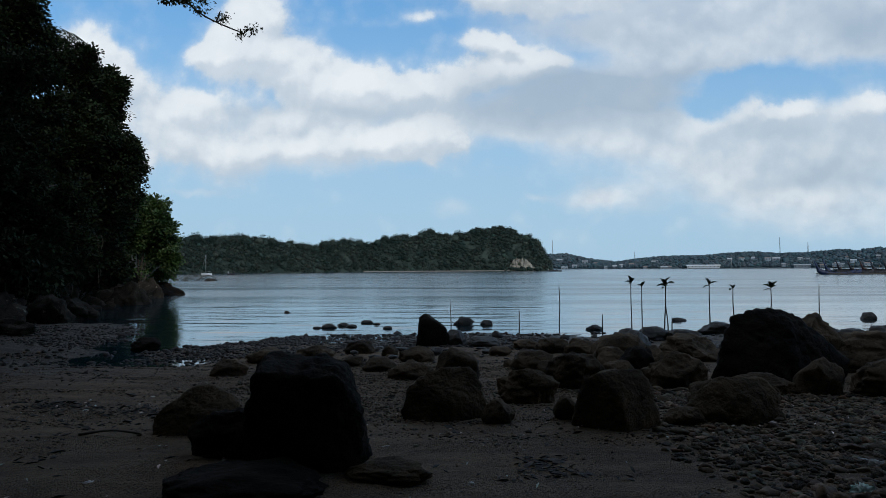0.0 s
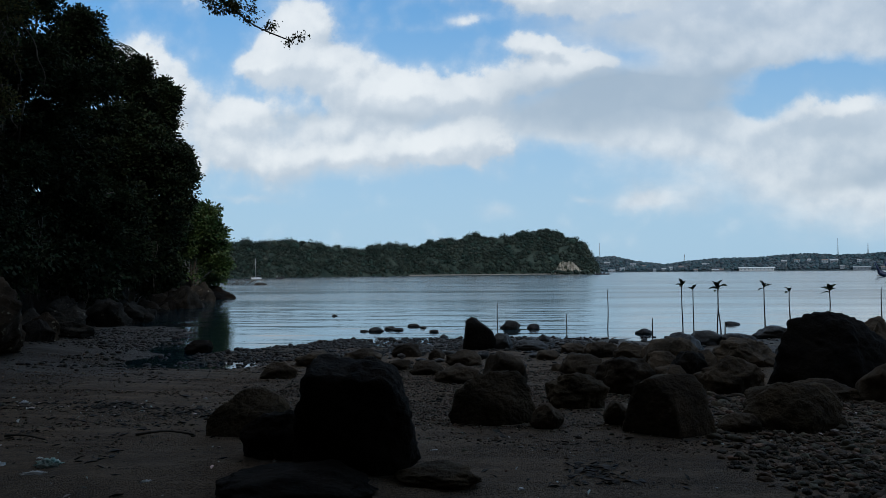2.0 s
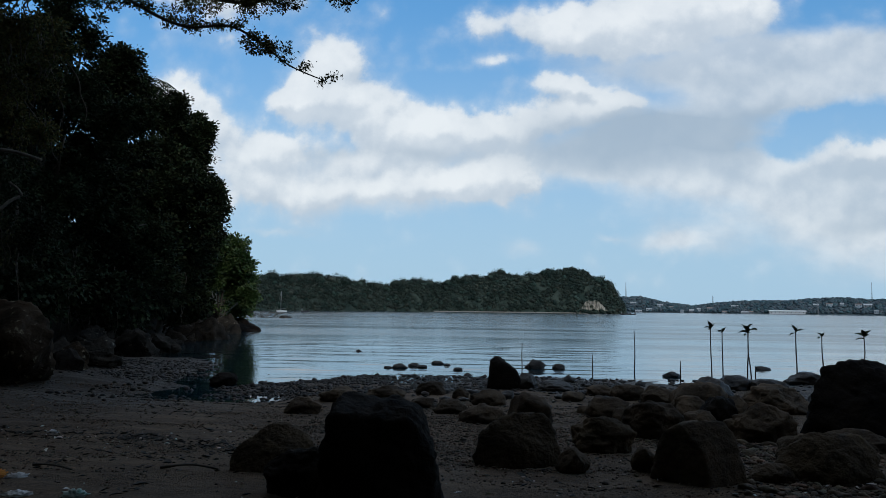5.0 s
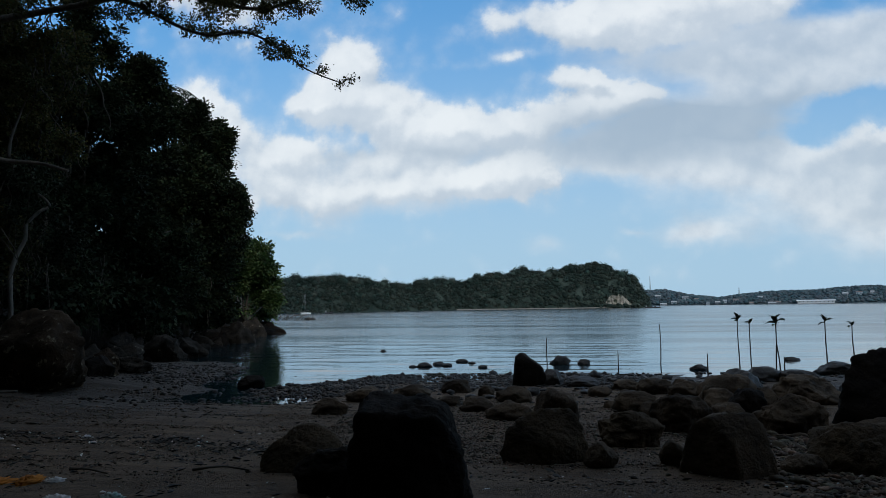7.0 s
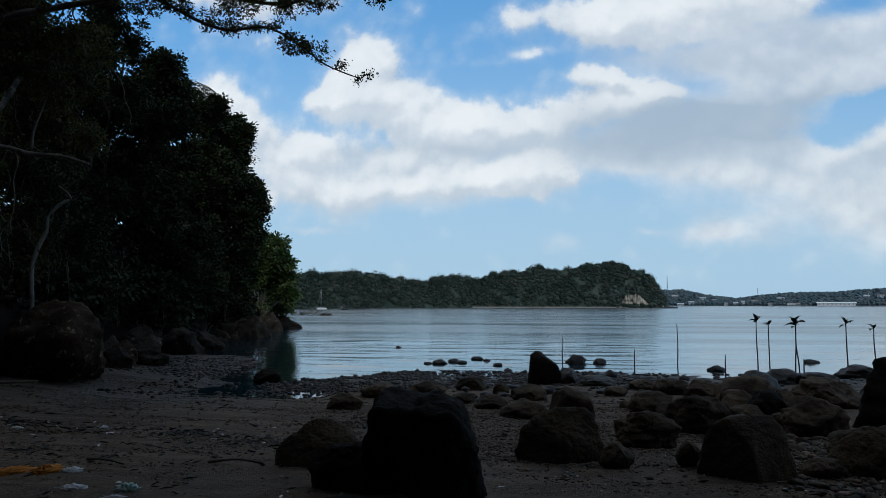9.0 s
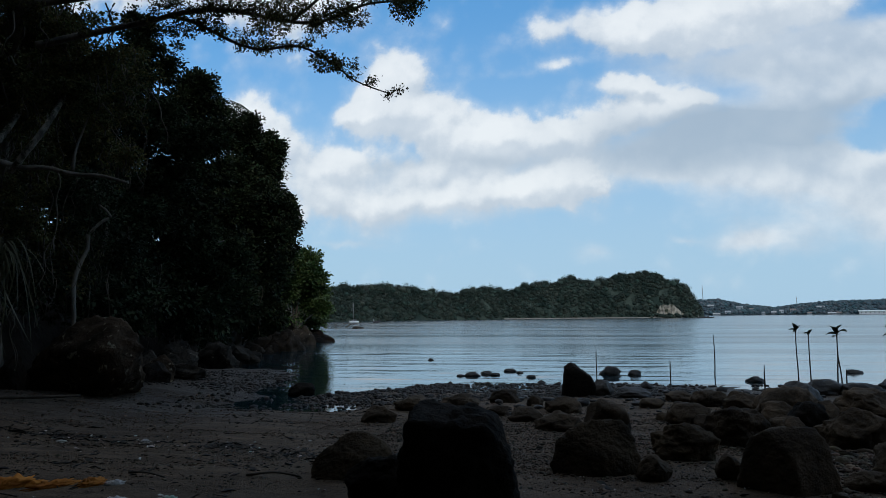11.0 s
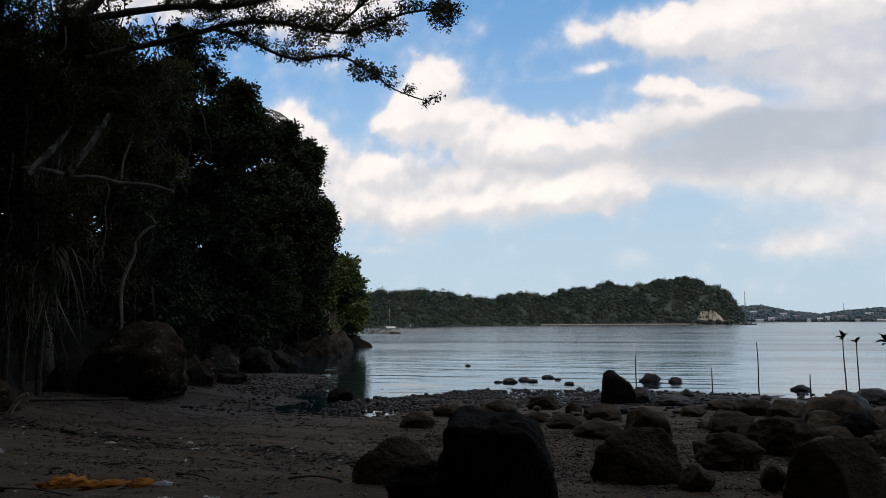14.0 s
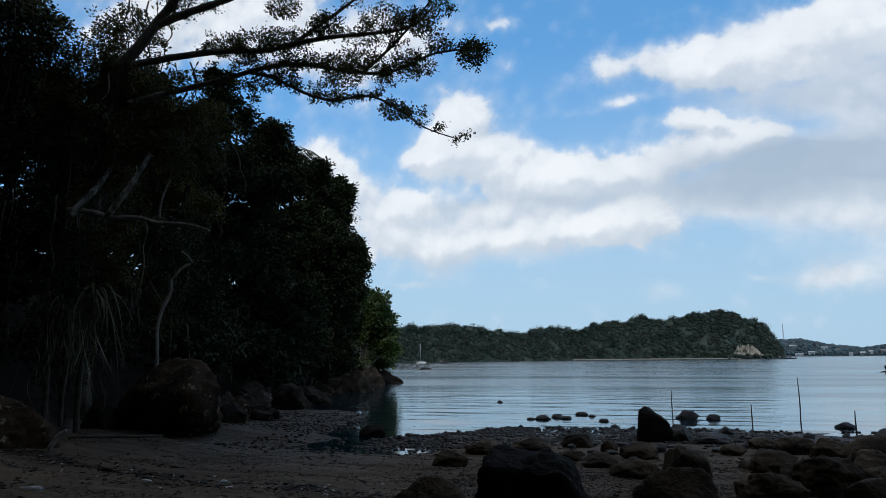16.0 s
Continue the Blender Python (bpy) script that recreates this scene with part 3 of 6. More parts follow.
WORDS = {
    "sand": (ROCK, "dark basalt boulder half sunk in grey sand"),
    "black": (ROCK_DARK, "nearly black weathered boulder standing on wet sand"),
    "moss": (ROCK_MOSS, "brownish mossy boulder resting on grey sand"),
    "heap": (ROCK, "rounded dark boulder in the heap of beach rocks"),
    "blackwet": (ROCK_DARK, "black oblong rock beside the tidal creek"),
    "shore": (ROCK_WET, "wet black rock at the water's edge"),
    "sea": (ROCK_WET, "small black rock standing in the shallow sea"),
    "bank": (ROCK_PALE, "grey lichen-spotted boulder at the foot of the wooded bank"),
    "bankbrown": (ROCK_BROWN, "brown lichen-marked boulder at the foot of the wooded bank"),
    # dark basalt also offsets sun that reaches rocks meant to be shaded
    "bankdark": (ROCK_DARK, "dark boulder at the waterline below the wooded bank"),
    "slab": (ROCK_MOSS, "low flat mossy slab bedded in the sand"),
}


def boulder(x, y, z, w, h, seed, look_of="sand", cuts=(), square=2.6, rough=0.16, deep=0.85, sub=4, turn=0.0, label="", blocky=0.0):
    material, words = WORDS[look_of]
    if look_of.startswith("bank"):
        rough, blocky = max(rough, 0.25), max(blocky, 0.35)
    v, f = rock_shape(w, w * deep, h, seed, cuts, square, rough, sub, blocky)
    return thing("boulder", v, f, material, (x, y, z), label or words, "boulder", "beach boulders", turn=turn)


def crag(x, y, z, corners, seed, look_of, label, rough=0.05, edge=16, sub=5):
    v, f = crag_shape(corners, seed, rough, edge, sub)
    return thing("boulder", v, f, WORDS[look_of][0], (x, y, z), label, "boulder", "beach boulders")


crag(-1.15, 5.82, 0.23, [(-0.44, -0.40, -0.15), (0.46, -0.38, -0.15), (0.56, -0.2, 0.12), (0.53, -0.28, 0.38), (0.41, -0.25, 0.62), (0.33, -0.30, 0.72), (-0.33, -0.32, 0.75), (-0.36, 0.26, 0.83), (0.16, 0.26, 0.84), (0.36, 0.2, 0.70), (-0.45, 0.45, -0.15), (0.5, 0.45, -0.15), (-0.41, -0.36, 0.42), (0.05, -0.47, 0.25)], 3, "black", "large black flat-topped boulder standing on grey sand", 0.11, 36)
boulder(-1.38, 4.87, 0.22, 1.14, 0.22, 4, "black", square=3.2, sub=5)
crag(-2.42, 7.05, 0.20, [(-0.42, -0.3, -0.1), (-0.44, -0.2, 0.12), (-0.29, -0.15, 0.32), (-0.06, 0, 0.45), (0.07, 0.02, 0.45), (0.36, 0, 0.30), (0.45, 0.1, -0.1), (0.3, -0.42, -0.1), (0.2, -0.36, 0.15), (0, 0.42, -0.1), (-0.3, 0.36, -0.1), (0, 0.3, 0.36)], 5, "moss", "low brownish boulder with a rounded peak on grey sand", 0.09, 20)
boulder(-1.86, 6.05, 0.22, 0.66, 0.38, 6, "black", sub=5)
boulder(-0.42, 5.3, 0.22, 0.68, 0.13, 7, "slab", square=3.0, sub=5)
crag(0.0, 7.80, 0.19, [(-0.45, -0.3, -0.1), (-0.47, -0.25, 0.08), (-0.40, -0.2, 0.30), (-0.22, -0.1, 0.44), (0, 0, 0.51), (0.3, 0, 0.52), (0.42, -0.05, 0.36), (0.49, -0.1, 0.15), (0.46, -0.2, -0.1), (0.1, -0.42, -0.1), (0.1, -0.40, 0.18), (-0.3, -0.36, -0.1), (0, 0.42, -0.1), (0.2, 0.34, 0.42), (-0.3, 0.3, 0.3)], 8, "moss", "broad brown boulder with a sloping top on grey gravel", 0.11, 26)
boulder(0.16, 9.7, 0.16, 0.69, 0.55, 9, "heap", sub=4)
boulder(1.04, 8.58, 0.18, 0.77, 0.4, 10, "moss", sub=5)
boulder(0.57, 7.34, 0.2, 0.36, 0.23, 11, "sand", sub=4)
boulder(1.3, 7.44, 0.2, 0.28, 0.25, 12, "sand", sub=4)
crag(1.75, 7.03, 0.21, [(-0.43, 0.1, -0.1), (-0.44, 0, 0.12), (-0.36, 0.05, 0.42), (-0.20, -0.02, 0.56), (0.02, -0.28, -0.1), (0.02, -0.26, 0.05), (-0.02, -0.21, 0.32), (0.28, 0.1, 0.55), (0.37, 0.05, 0.38), (0.43, 0, 0.05), (0.43, 0.05, -0.1), (0.3, 0.5, -0.1), (-0.3, 0.5, -0.1), (0, 0.4, 0.5)], 13, "sand", "angular dark boulder with a sharp upright edge", 0.07, 60)
boulder(2.49, 7.26, 0.2, 0.43, 0.16, 14, "sand", sub=4)
crag(3.07, 7.43, 0.20, [(-0.58, -0.2, -0.1), (-0.55, -0.1, 0.12), (-0.27, 0, 0.38), (-0.1, 0.05, 0.45), (0.38, 0.1, 0.41), (0.53, 0, 0.2), (0.6, -0.1, -0.1), (0, -0.42, -0.1), (0.1, -0.32, 0.2), (0, 0.5, -0.1), (0.3, 0.4, 0.3), (-0.3, 0.4, 0.3)], 15, "moss", "rough mossy boulder half buried beside the pebbles", 0.15, 24)
crag(5.0, 10.47, 0.14, [(-0.98, 0, -0.15), (-0.9, -0.1, 0.38), (-0.78, 0, 0.72), (-0.60, 0.05, 0.98), (-0.35, 0.1, 1.06), (0.02, 0.05, 1.07), (0.28, 0.1, 0.98), (0.0, -0.35, 0.85), (0.56, 0, 0.74), (0.98, -0.1, 0.30), (1.0, 0, -0.15), (0.3, -0.72, -0.15), (-0.4, -0.70, -0.15), (0, -0.62, 0.35), (-0.5, 0.7, -0.15), (0.5, 0.7, -0.15), (0, 0.6, 0.8)], 16, "black", "huge ridged dark boulder in the rock heap", 0.13, 34)
boulder(6.12, 11.55, 0.13, 0.95, 0.92, 91, "heap", sub=5, blocky=0.15)
boulder(4.83, 8.99, 0.17, 0.64, 0.48, 17, "sand", sub=4)
boulder(6.91, 11.39, 0.13, 1.36, 0.64, 18, "heap", sub=5)
boulder(5.72, 8.88, 0.17, 0.97, 0.46, 19, "sand", sub=5)
boulder(1.84, 9.71, 0.16, 0.87, 0.49, 20, "heap", sub=5)
boulder(1.5, 11.56, 0.12, 0.75, 0.34, 21, "heap", sub=4)
boulder(3.09, 12.34, 0.11, 1.02, 0.54, 22, "heap", sub=4)
boulder(3.07, 11.17, 0.13, 0.56, 0.43, 23, "black", sub=4)
boulder(3.2, 9.67, 0.16, 0.9, 0.49, 24, "heap", sub=5)
boulder(4.5, 12.85, 0.1, 1.25, 0.49, 25, "heap", sub=5)
boulder(7.46, 19.18, -0.01, 0.96, 0.33, 26, "shore", sub=4)
boulder(5.81, 16.77, 0.03, 0.79, 0.29, 27, "shore", sub=4)
boulder(5.09, 17.15, 0.03, 0.89, 0.34, 28, "shore", sub=4)
boulder(-0.24, 16.06, 0.05, 0.78, 0.73, 29, "black", cuts=[[0.5, 0, 0.85, 0.66], [0.85, 0, 0.45, 0.8], [-1, 0, 0.12, 0.82]], square=3.0, rough=0.08, label='upright wedge-shaped black rock near the waterline', sub=4)
boulder(0.24, 16.11, 0.04, 0.6, 0.36, 30, "shore", sub=4)
boulder(0.9, 15.87, 0.05, 0.79, 0.22, 31, "shore", sub=4)
boulder(0.66, 22.3, -0.07, 0.68, 0.36, 32, "sea", sub=3)
boulder(1.37, 17.82, 0.01, 0.29, 0.21, 33, "shore", sub=3)
boulder(1.37, 22.15, -0.06, 0.4, 0.23, 34, "sea", sub=3)
boulder(-3.51, 21.47, -0.03, 0.50, 0.16, 35, "sea", sub=3)
boulder(-3.17, 22.21, -0.03, 0.42, 0.13, 36, "sea", sub=3)
boulder(-2.86, 21.75, -0.03, 0.34, 0.11, 92, "sea", sub=3)
boulder(-3.85, 21.3, -0.03, 0.26, 0.09, 93, "sea", sub=3)
boulder(-2.54, 23.27, -0.03, 0.44, 0.13, 37, "sea", sub=3)
boulder(-2.15, 22.6, -0.03, 0.26, 0.10, 94, "sea", sub=3)
boulder(-1.7, 21.2, -0.03, 0.30, 0.10, 95, "sea", sub=3)
boulder(-1.72, 14.36, 0.08, 0.63, 0.27, 38, "heap", sub=4)
boulder(-2.5, 13.52, 0.09, 0.8, 0.25, 39, "heap", sub=4)
boulder(-3.27, 12.99, 0.1, 0.79, 0.25, 40, "heap", sub=4)
boulder(-3.35, 11.06, 0.13, 0.61, 0.26, 41, "heap", sub=4)
boulder(-1.6, 12.16, 0.11, 0.45, 0.18, 42, "heap", sub=4)
boulder(-1.03, 11.61, 0.12, 0.66, 0.22, 43, "heap", sub=4)
boulder(-0.52, 10.7, 0.14, 0.69, 0.27, 44, "heap", sub=4)
boulder(-0.49, 12.86, 0.1, 0.67, 0.28, 45, "heap", sub=4)
boulder(-1.05, 13.71, 0.09, 0.34, 0.21, 46, "heap", sub=3)
boulder(1.13, 13.87, 0.08, 0.46, 0.18, 47, "heap", sub=3)
boulder(1.81, 15.02, 0.06, 0.63, 0.22, 48, "heap", sub=4)
boulder(2.29, 14.45, 0.07, 0.73, 0.3, 49, "heap", sub=4)
boulder(2.72, 13.68, 0.09, 0.7, 0.31, 50, "heap", sub=4)
boulder(4.44, 20.51, -0.03, 0.51, 0.17, 51, "sea", sub=3)
boulder(8.04, 23.76, -0.09, 0.51, 0.2, 52, "sea", sub=3)
boulder(14.78, 24.24, -0.1, 0.57, 0.34, 53, "sea", sub=3)
boulder(-37.25, 111.51, -0.15, 2.0, 0.6, 54, "sea", sub=3)
boulder(-6.48, 28.94, -0.18, 0.29, 0.27, 55, "sea", sub=3)
boulder(-6.76, 15.86, 0.04, 0.72, 0.24, 56, "blackwet", sub=4)
boulder(9.39, 16.05, 0.05, 0.97, 0.34, 57, "shore", sub=4)
boulder(10.34, 16.27, 0.04, 0.93, 0.41, 58, "shore", sub=4)
boulder(4.15, 9.17, 0.17, 0.89, 0.25, 59, "heap", sub=5)
boulder(2.61, 10.76, 0.14, 0.45, 0.22, 60, "heap", sub=4)
crag(-10.9, 13.5, 0.28, [(-1.2, -0.1, 0.02), (-1.05, -0.1, 0.79), (-0.22, -0.1, 1.47), (0.3, 0, 1.62), (0.92, -0.1, 1.58), (1.59, -0.3, 1.11), (1.84, -0.5, 0.72), (1.41, -0.9, 0.31), (1.25, -1, 0.92), (-0.2, -0.7, 0.89), (1.14, -0.6, 1.26), (-1.4, 1.2, -0.2), (0.9, 1, -0.2), (0.2, 1, 1.2), (-0.8, 0.9, 1), (0.5, -0.3, -0.2), (-1.2, -0.3, -0.2)], 61, "bankbrown", "huge rounded boulder with pale lichen under the trees", 0.15, 55)
crag(-11.1, 9.91, 0.45, [(-1.1, -0.3, -0.2), (-1.0, -0.3, 0.75), (-0.3, -0.4, 0.85), (0.35, -0.3, 0.68), (0.85, -0.3, 0.42), (1.08, -0.2, 0.05), (1.05, -0.1, -0.25), (0.4, -0.9, -0.25), (0.3, -0.85, 0.2), (-0.6, -1.0, -0.25), (-0.6, -0.9, 0.4), (0.5, 0.9, -0.2), (-0.8, 0.9, 0.5)], 62, "bankbrown", "broad brown boulder with layered grooves at the bank", 0.14, 26)
boulder(-10.8, 16.13, 0.31, 0.86, 0.62, 63, "bankbrown", blocky=0.2, sub=4)
boulder(-19.95, 34.43, -0.28, 1.99, 1.79, 64, "bankdark", blocky=0.2, sub=4)
boulder(-13.74, 25.72, -0.03, 1.87, 0.83, 65, "bank", blocky=0.2, sub=4)
boulder(-23.11, 51.21, -0.58, 2.18, 2.77, 66, "bankdark", blocky=0.2, sub=4)
boulder(-16.73, 35.55, -0.3, 1.74, 0.99, 67, "bankdark", blocky=0.2, sub=4)
boulder(-20.13, 49.63, -0.55, 3.53, 1.53, 68, "bankdark", square=3.0, label='low flat rock shelf at the foot of the bank', blocky=0.2, sub=4)
boulder(-12.87, 20.28, 0.26, 1.2, 0.61, 69, "bank", blocky=0.2, sub=4)
boulder(-10.76, 17.49, 0.29, 1.11, 0.34, 70, "bank", blocky=0.2, sub=4)
boulder(-64.76, 165.1, -0.15, 4.02, 1.75, 71, "bank", blocky=0.2, sub=3)
boulder(-11.08, 16.19, 0.33, 1.03, 0.7, 72, "bank", blocky=0.2, sub=4)
boulder(-13.38, 26.11, -0.05, 1.42, 0.68, 73, "bank", blocky=0.2, sub=4)

# smaller boulders that fill the heap
fill = random.Random(12)
for k in range(30):
    x, y = fill.uniform(2.2, 8.5), fill.uniform(9.6, 15.8)
    w = fill.choice((0.3, 0.4, 0.5, 0.65, 0.8)) * fill.uniform(0.85, 1.2)
    boulder(x, y, ground_at(x, y) - 0.02, w, w * fill.uniform(0.45, 0.7), 300 + k, "heap" if y < 14 else "shore", sub=4 if w > 0.5 else 3, turn=fill.uniform(0, 180), blocky=0.12)
for k in range(8):
    x, y = fill.uniform(-2.5, 2.5), fill.uniform(9.5, 17)
    w = fill.choice((0.18, 0.25, 0.35)) * fill.uniform(0.85, 1.2)
    boulder(x, y, ground_at(x, y) - 0.02, w, w * fill.uniform(0.4, 0.6), 340 + k, "heap" if y < 14 else "shore", sub=3, turn=fill.uniform(0, 180), blocky=0.1)

# ---- pebbles, wrack, shell bits ----


def scatter(name, spots, sizes, material, label, category, flat=0.55, sub=1, sink=0.35):
    """Many small stones as one mesh."""
    base, f = BALLS[sub]
    kinds = [base * (1 + 0.34 * rng.standard_normal((len(base), 1)).clip(-1, 1)) for _ in range(8)]
    pieces = []
    for (x, y), s in zip(spots, sizes):
        a = rng.uniform(0, 2 * math.pi)
        q = kinds[int(rng.integers(8))] * (s * rng.uniform(0.8, 1.3), s * rng.uniform(0.55, 0.95), s * flat * rng.uniform(0.7, 1.2))
        c, n = math.cos(a), math.sin(a)
        q = np.stack([q[:, 0] * c - q[:, 1] * n + x, q[:, 0] * n + q[:, 1] * c + y, q[:, 2] + sand_height(x, y) + s * flat * (1 - 2 * sink) * 0.6], 1)
        pieces.append((q, f))
    v, f = joined(pieces)
    return thing(name, v, f, material, (0, 0, 0), label, category, kind="stuff")


def spots_in(n, x0, x1, y0, y1, keep):
    out = []
    while len(out) < n:
        x, y = rng.uniform(x0, x1), rng.uniform(y0, y1)
        if rng.random() < keep(x, y):
            out.append((x, y))
    return out


def clumpy(x, y, s=1.3, cut=0.0):
    return sstep(cut - 0.25, cut + 0.25, noise.fractal((x * s, y * s, 4), 1.0, 2.0, 3))


near = spots_in(8000, 1.4, 7.5, 4.1, 9.3, lambda x, y: sstep(-0.6, 0.5, (x - 2.25) - 0.10 * (y - 5.0)) * (0.35 + 0.65 * clumpy(x, y, 0.9, -0.2)))
pebble_bank = scatter("pebble_bank", near, rng.gamma(2.6, 0.0080, len(near)) + 0.009, PEBBLE, "bank of grey-brown beach pebbles on dark sand", "pebbles", sub=2)
# the nearest larger pebbles lie loose on the bank
PEBBLES = []
for k in range(8):
    q = BALLS[2][0] * (1 + 0.30 * rng.standard_normal((len(BALLS[2][0]), 1)).clip(-1, 1) * 0.6) * (1.15, 0.8, 0.55)
    PEBBLES.append(mesh_of("pebble", q, BALLS[2][1], PEBBLE_ONE))
for k, (x, y) in enumerate(spots_in(290, 1.7, 5.2, 4.2, 6.6, lambda x, y: sstep(-0.5, 0.5, (x - 2.25) - 0.10 * (y - 5.0)))):
    ob = new("pebble", PEBBLES[k % 8])
    ob.parent = pebble_bank
    size = 0.024 + rng.gamma(2.0, 0.007)
    ob.matrix_basis = pose(x, y, sand_height(x, y) + size * 0.25, rng.uniform(-15, 15), rng.uniform(-15, 15), rng.uniform(0, 360)) @ Matrix.Scale(size, 4)
shore = spots_in(7500, -6.6, 2.6, 13.0, 19.8, lambda x, y: sstep(0.9, -0.2, y - shoreline(x)) * sstep(-0.5, 0.5, y - max(13.4, 14.6 - 0.5 * (x + 6)) - 2.2 * sstep(-3.5, -1, x)) * (0.30 + 0.70 * clumpy(x, y, 1.1)))
scatter("shore_pebbles", shore, rng.gamma(1.8, 0.011, len(shore)) + 0.010, PEBBLE_WET, "wet dark pebbles strewn along the waterline", "pebbles")
creek = spots_in(3800, -14.5, -4.8, 11.8, 23, lambda x, y: sstep(-0.3, 1.5, y - 15.0 - 0.18 * (x + 10) ) * sstep(23, 18, y) * sstep(-4.8, -8.5, x) * (0.3 + 0.7 * clumpy(x, y)))
scatter("creek_pebbles", creek, rng.gamma(1.8, 0.013, len(creek)) + 0.014, PEBBLE_WET, "dark rounded cobbles beside the tidal creek", "cobbles")
gravel = spots_in(42000, -12, 6, 5.4, 14.5, lambda x, y: (0.10 + 0.90 * sstep(-0.15, 0.3, noise.fractal((x * 0.30, y * 1.9 + 0.15 * x, 4), 1.0, 2.0, 4))) * sstep(5.4, 7.8, y + 0.10 * max(0, x)))
scatter("gravel", gravel, rng.gamma(2.0, 0.0034, len(gravel)) + 0.004, PEBBLE, "fine grey gravel scattered over dark sand", "gravel")
coarse = spots_in(9000, -3.0, 3.4, 6.6, 12.0, lambda x, y: (0.15 + 0.85 * sstep(-0.2, 0.25, noise.fractal((x * 0.5, y * 1.5, 14), 1.0, 2.0, 4))) * sstep(6.6, 7.6, y))
scatter("coarse_gravel", coarse, rng.gamma(2.2, 0.0046, len(coarse)) + 0.007, PEBBLE, "coarse grey gravel between the beach boulders", "gravel")
ford = spots_in(420, -8.8, -4.0, 12.3, 16.2, lambda x, y: math.exp(-((y - 13.7) / 1.1) ** 2) * (0.2 + 0.8 * clumpy(x, y, 1.4)))
scatter("creek_stones", ford, rng.gamma(2.0, 0.013, len(ford)) + 0.016, PEBBLE_WET, "wet dark stones standing in the shallow creek", "stones", flat=0.75)
behind = spots_in(700, -2.2, 9.5, 12, 19.5, lambda x, y: 0.3 + 0.7 * clumpy(x, y))
scatter("beach_cobbles", behind, rng.gamma(2.0, 0.021, len(behind)) + 0.018, ROCK_WET, "dark cobbles lying between the boulders", "cobbles")


def flakes(name, spots, size, material, label, category, lift=0.006):
    n = len(spots)
    p = np.array([(x, y, sand_height(x, y) + lift) for x, y in spots])
    a, s = rng.uniform(0, 2 * math.pi, n), size * rng.gamma(3.0, 0.33, n)
    ax = np.stack([np.cos(a), np.sin(a), rng.uniform(-0.2, 0.3, n)], 1) * s[:, None]
    ay = np.stack([-np.sin(a), np.cos(a), rng.uniform(-0.3, 0.3, n)], 1) * (s * rng.uniform(0.15, 0.5, n))[:, None]
    up = np.array((0, 0, 1.0)) * (s * 0.25)[:, None]
    v = np.stack([p - ax, p + ay + up * 0.4, p + ax, p - ay + up, p - up * 0.6], 1).reshape(-1, 3)
    i = np.arange(n)[:, None] * 5
    f = np.concatenate([i + np.array(q) for q in ((0, 1, 3), (1, 2, 3), (0, 4, 1), (1, 4, 2), (2, 4, 3), (3, 4, 0))])
    return thing(name, v, f, material, (0, 0, 0), label, category, kind="stuff", smooth=False)


line = spots_in(1500, -10.5, -2.2, 7.2, 10.2, lambda x, y: math.exp(-((y - 8.35 + 0.14 * (x + 5)) / 0.22) ** 2) * (0.25 + 0.75 * clumpy(x, y, 0.9)))
line += spots_in(900, -9, 3.5, 4.4, 8.2, lambda x, y: 0.03 + 0.97 * clumpy(x, y, 1.6, 0.42))
line += spots_in(1500, -13, -1.5, 6.5, 12.5, lambda x, y: sstep(0.15, 0.5, noise.fractal((x * 0.45, y * 3.2 + 0.5 * x, 6), 1.0, 2.0, 3)))
line += spots_in(160, 0.5, 1.1, 5.2, 5.9, lambda x, y: math.exp(-((x - 0.8) / 0.15) ** 2 - ((y - 5.55) / 0.25) ** 2))
flakes("seaweed_wrack", line, 0.030, WRACK, "dark dried seaweed and leaf litter on the sand", "seaweed")
bits = spots_in(520, -10, 5, 4.4, 9.5, lambda x, y: 0.15 + 0.85 * math.exp(-((y - 8.2 + 0.14 * (x + 5)) / 0.5) ** 2))
flakes("shell_bits", bits, 0.021, SHELL, "pale shell and coral fragments on the sand", "shells", 0.01)

# ---- mangrove seedlings and stakes ----


def leaf_blade(length, width, droop, seed):
    """A bent, folded leaf with thickness, along +x from its stalk."""
    top, n = [], 6
    for i in range(n + 1):
        t = i / n
        wide = width * math.sin(math.pi * min(1, t * 0.92 + 0.06)) ** 0.8
        x, z = length * t, -droop * length * t * t + 0.10 * length * math.sin(math.pi * t)
        top += [(x, -wide, z + 0.35 * wide), (x, 0, z), (x, wide, z + 0.35 * wide)]
    v = np.array(top + [(x, y, z - 0.003) for x, y, z in top])
    f, m = [], len(top)
    for i in range(n):
        for k in (0, 1):
            a = i * 3 + k
            f += [(a, a + 3, a + 4, a + 1), (m + a, m + a + 1, m + a + 4, m + a + 3)]
        for k in (0, 2):
            a = i * 3 + k
            f.append((a, m + a, m + a + 3, a + 3))
    return clean(v, f)


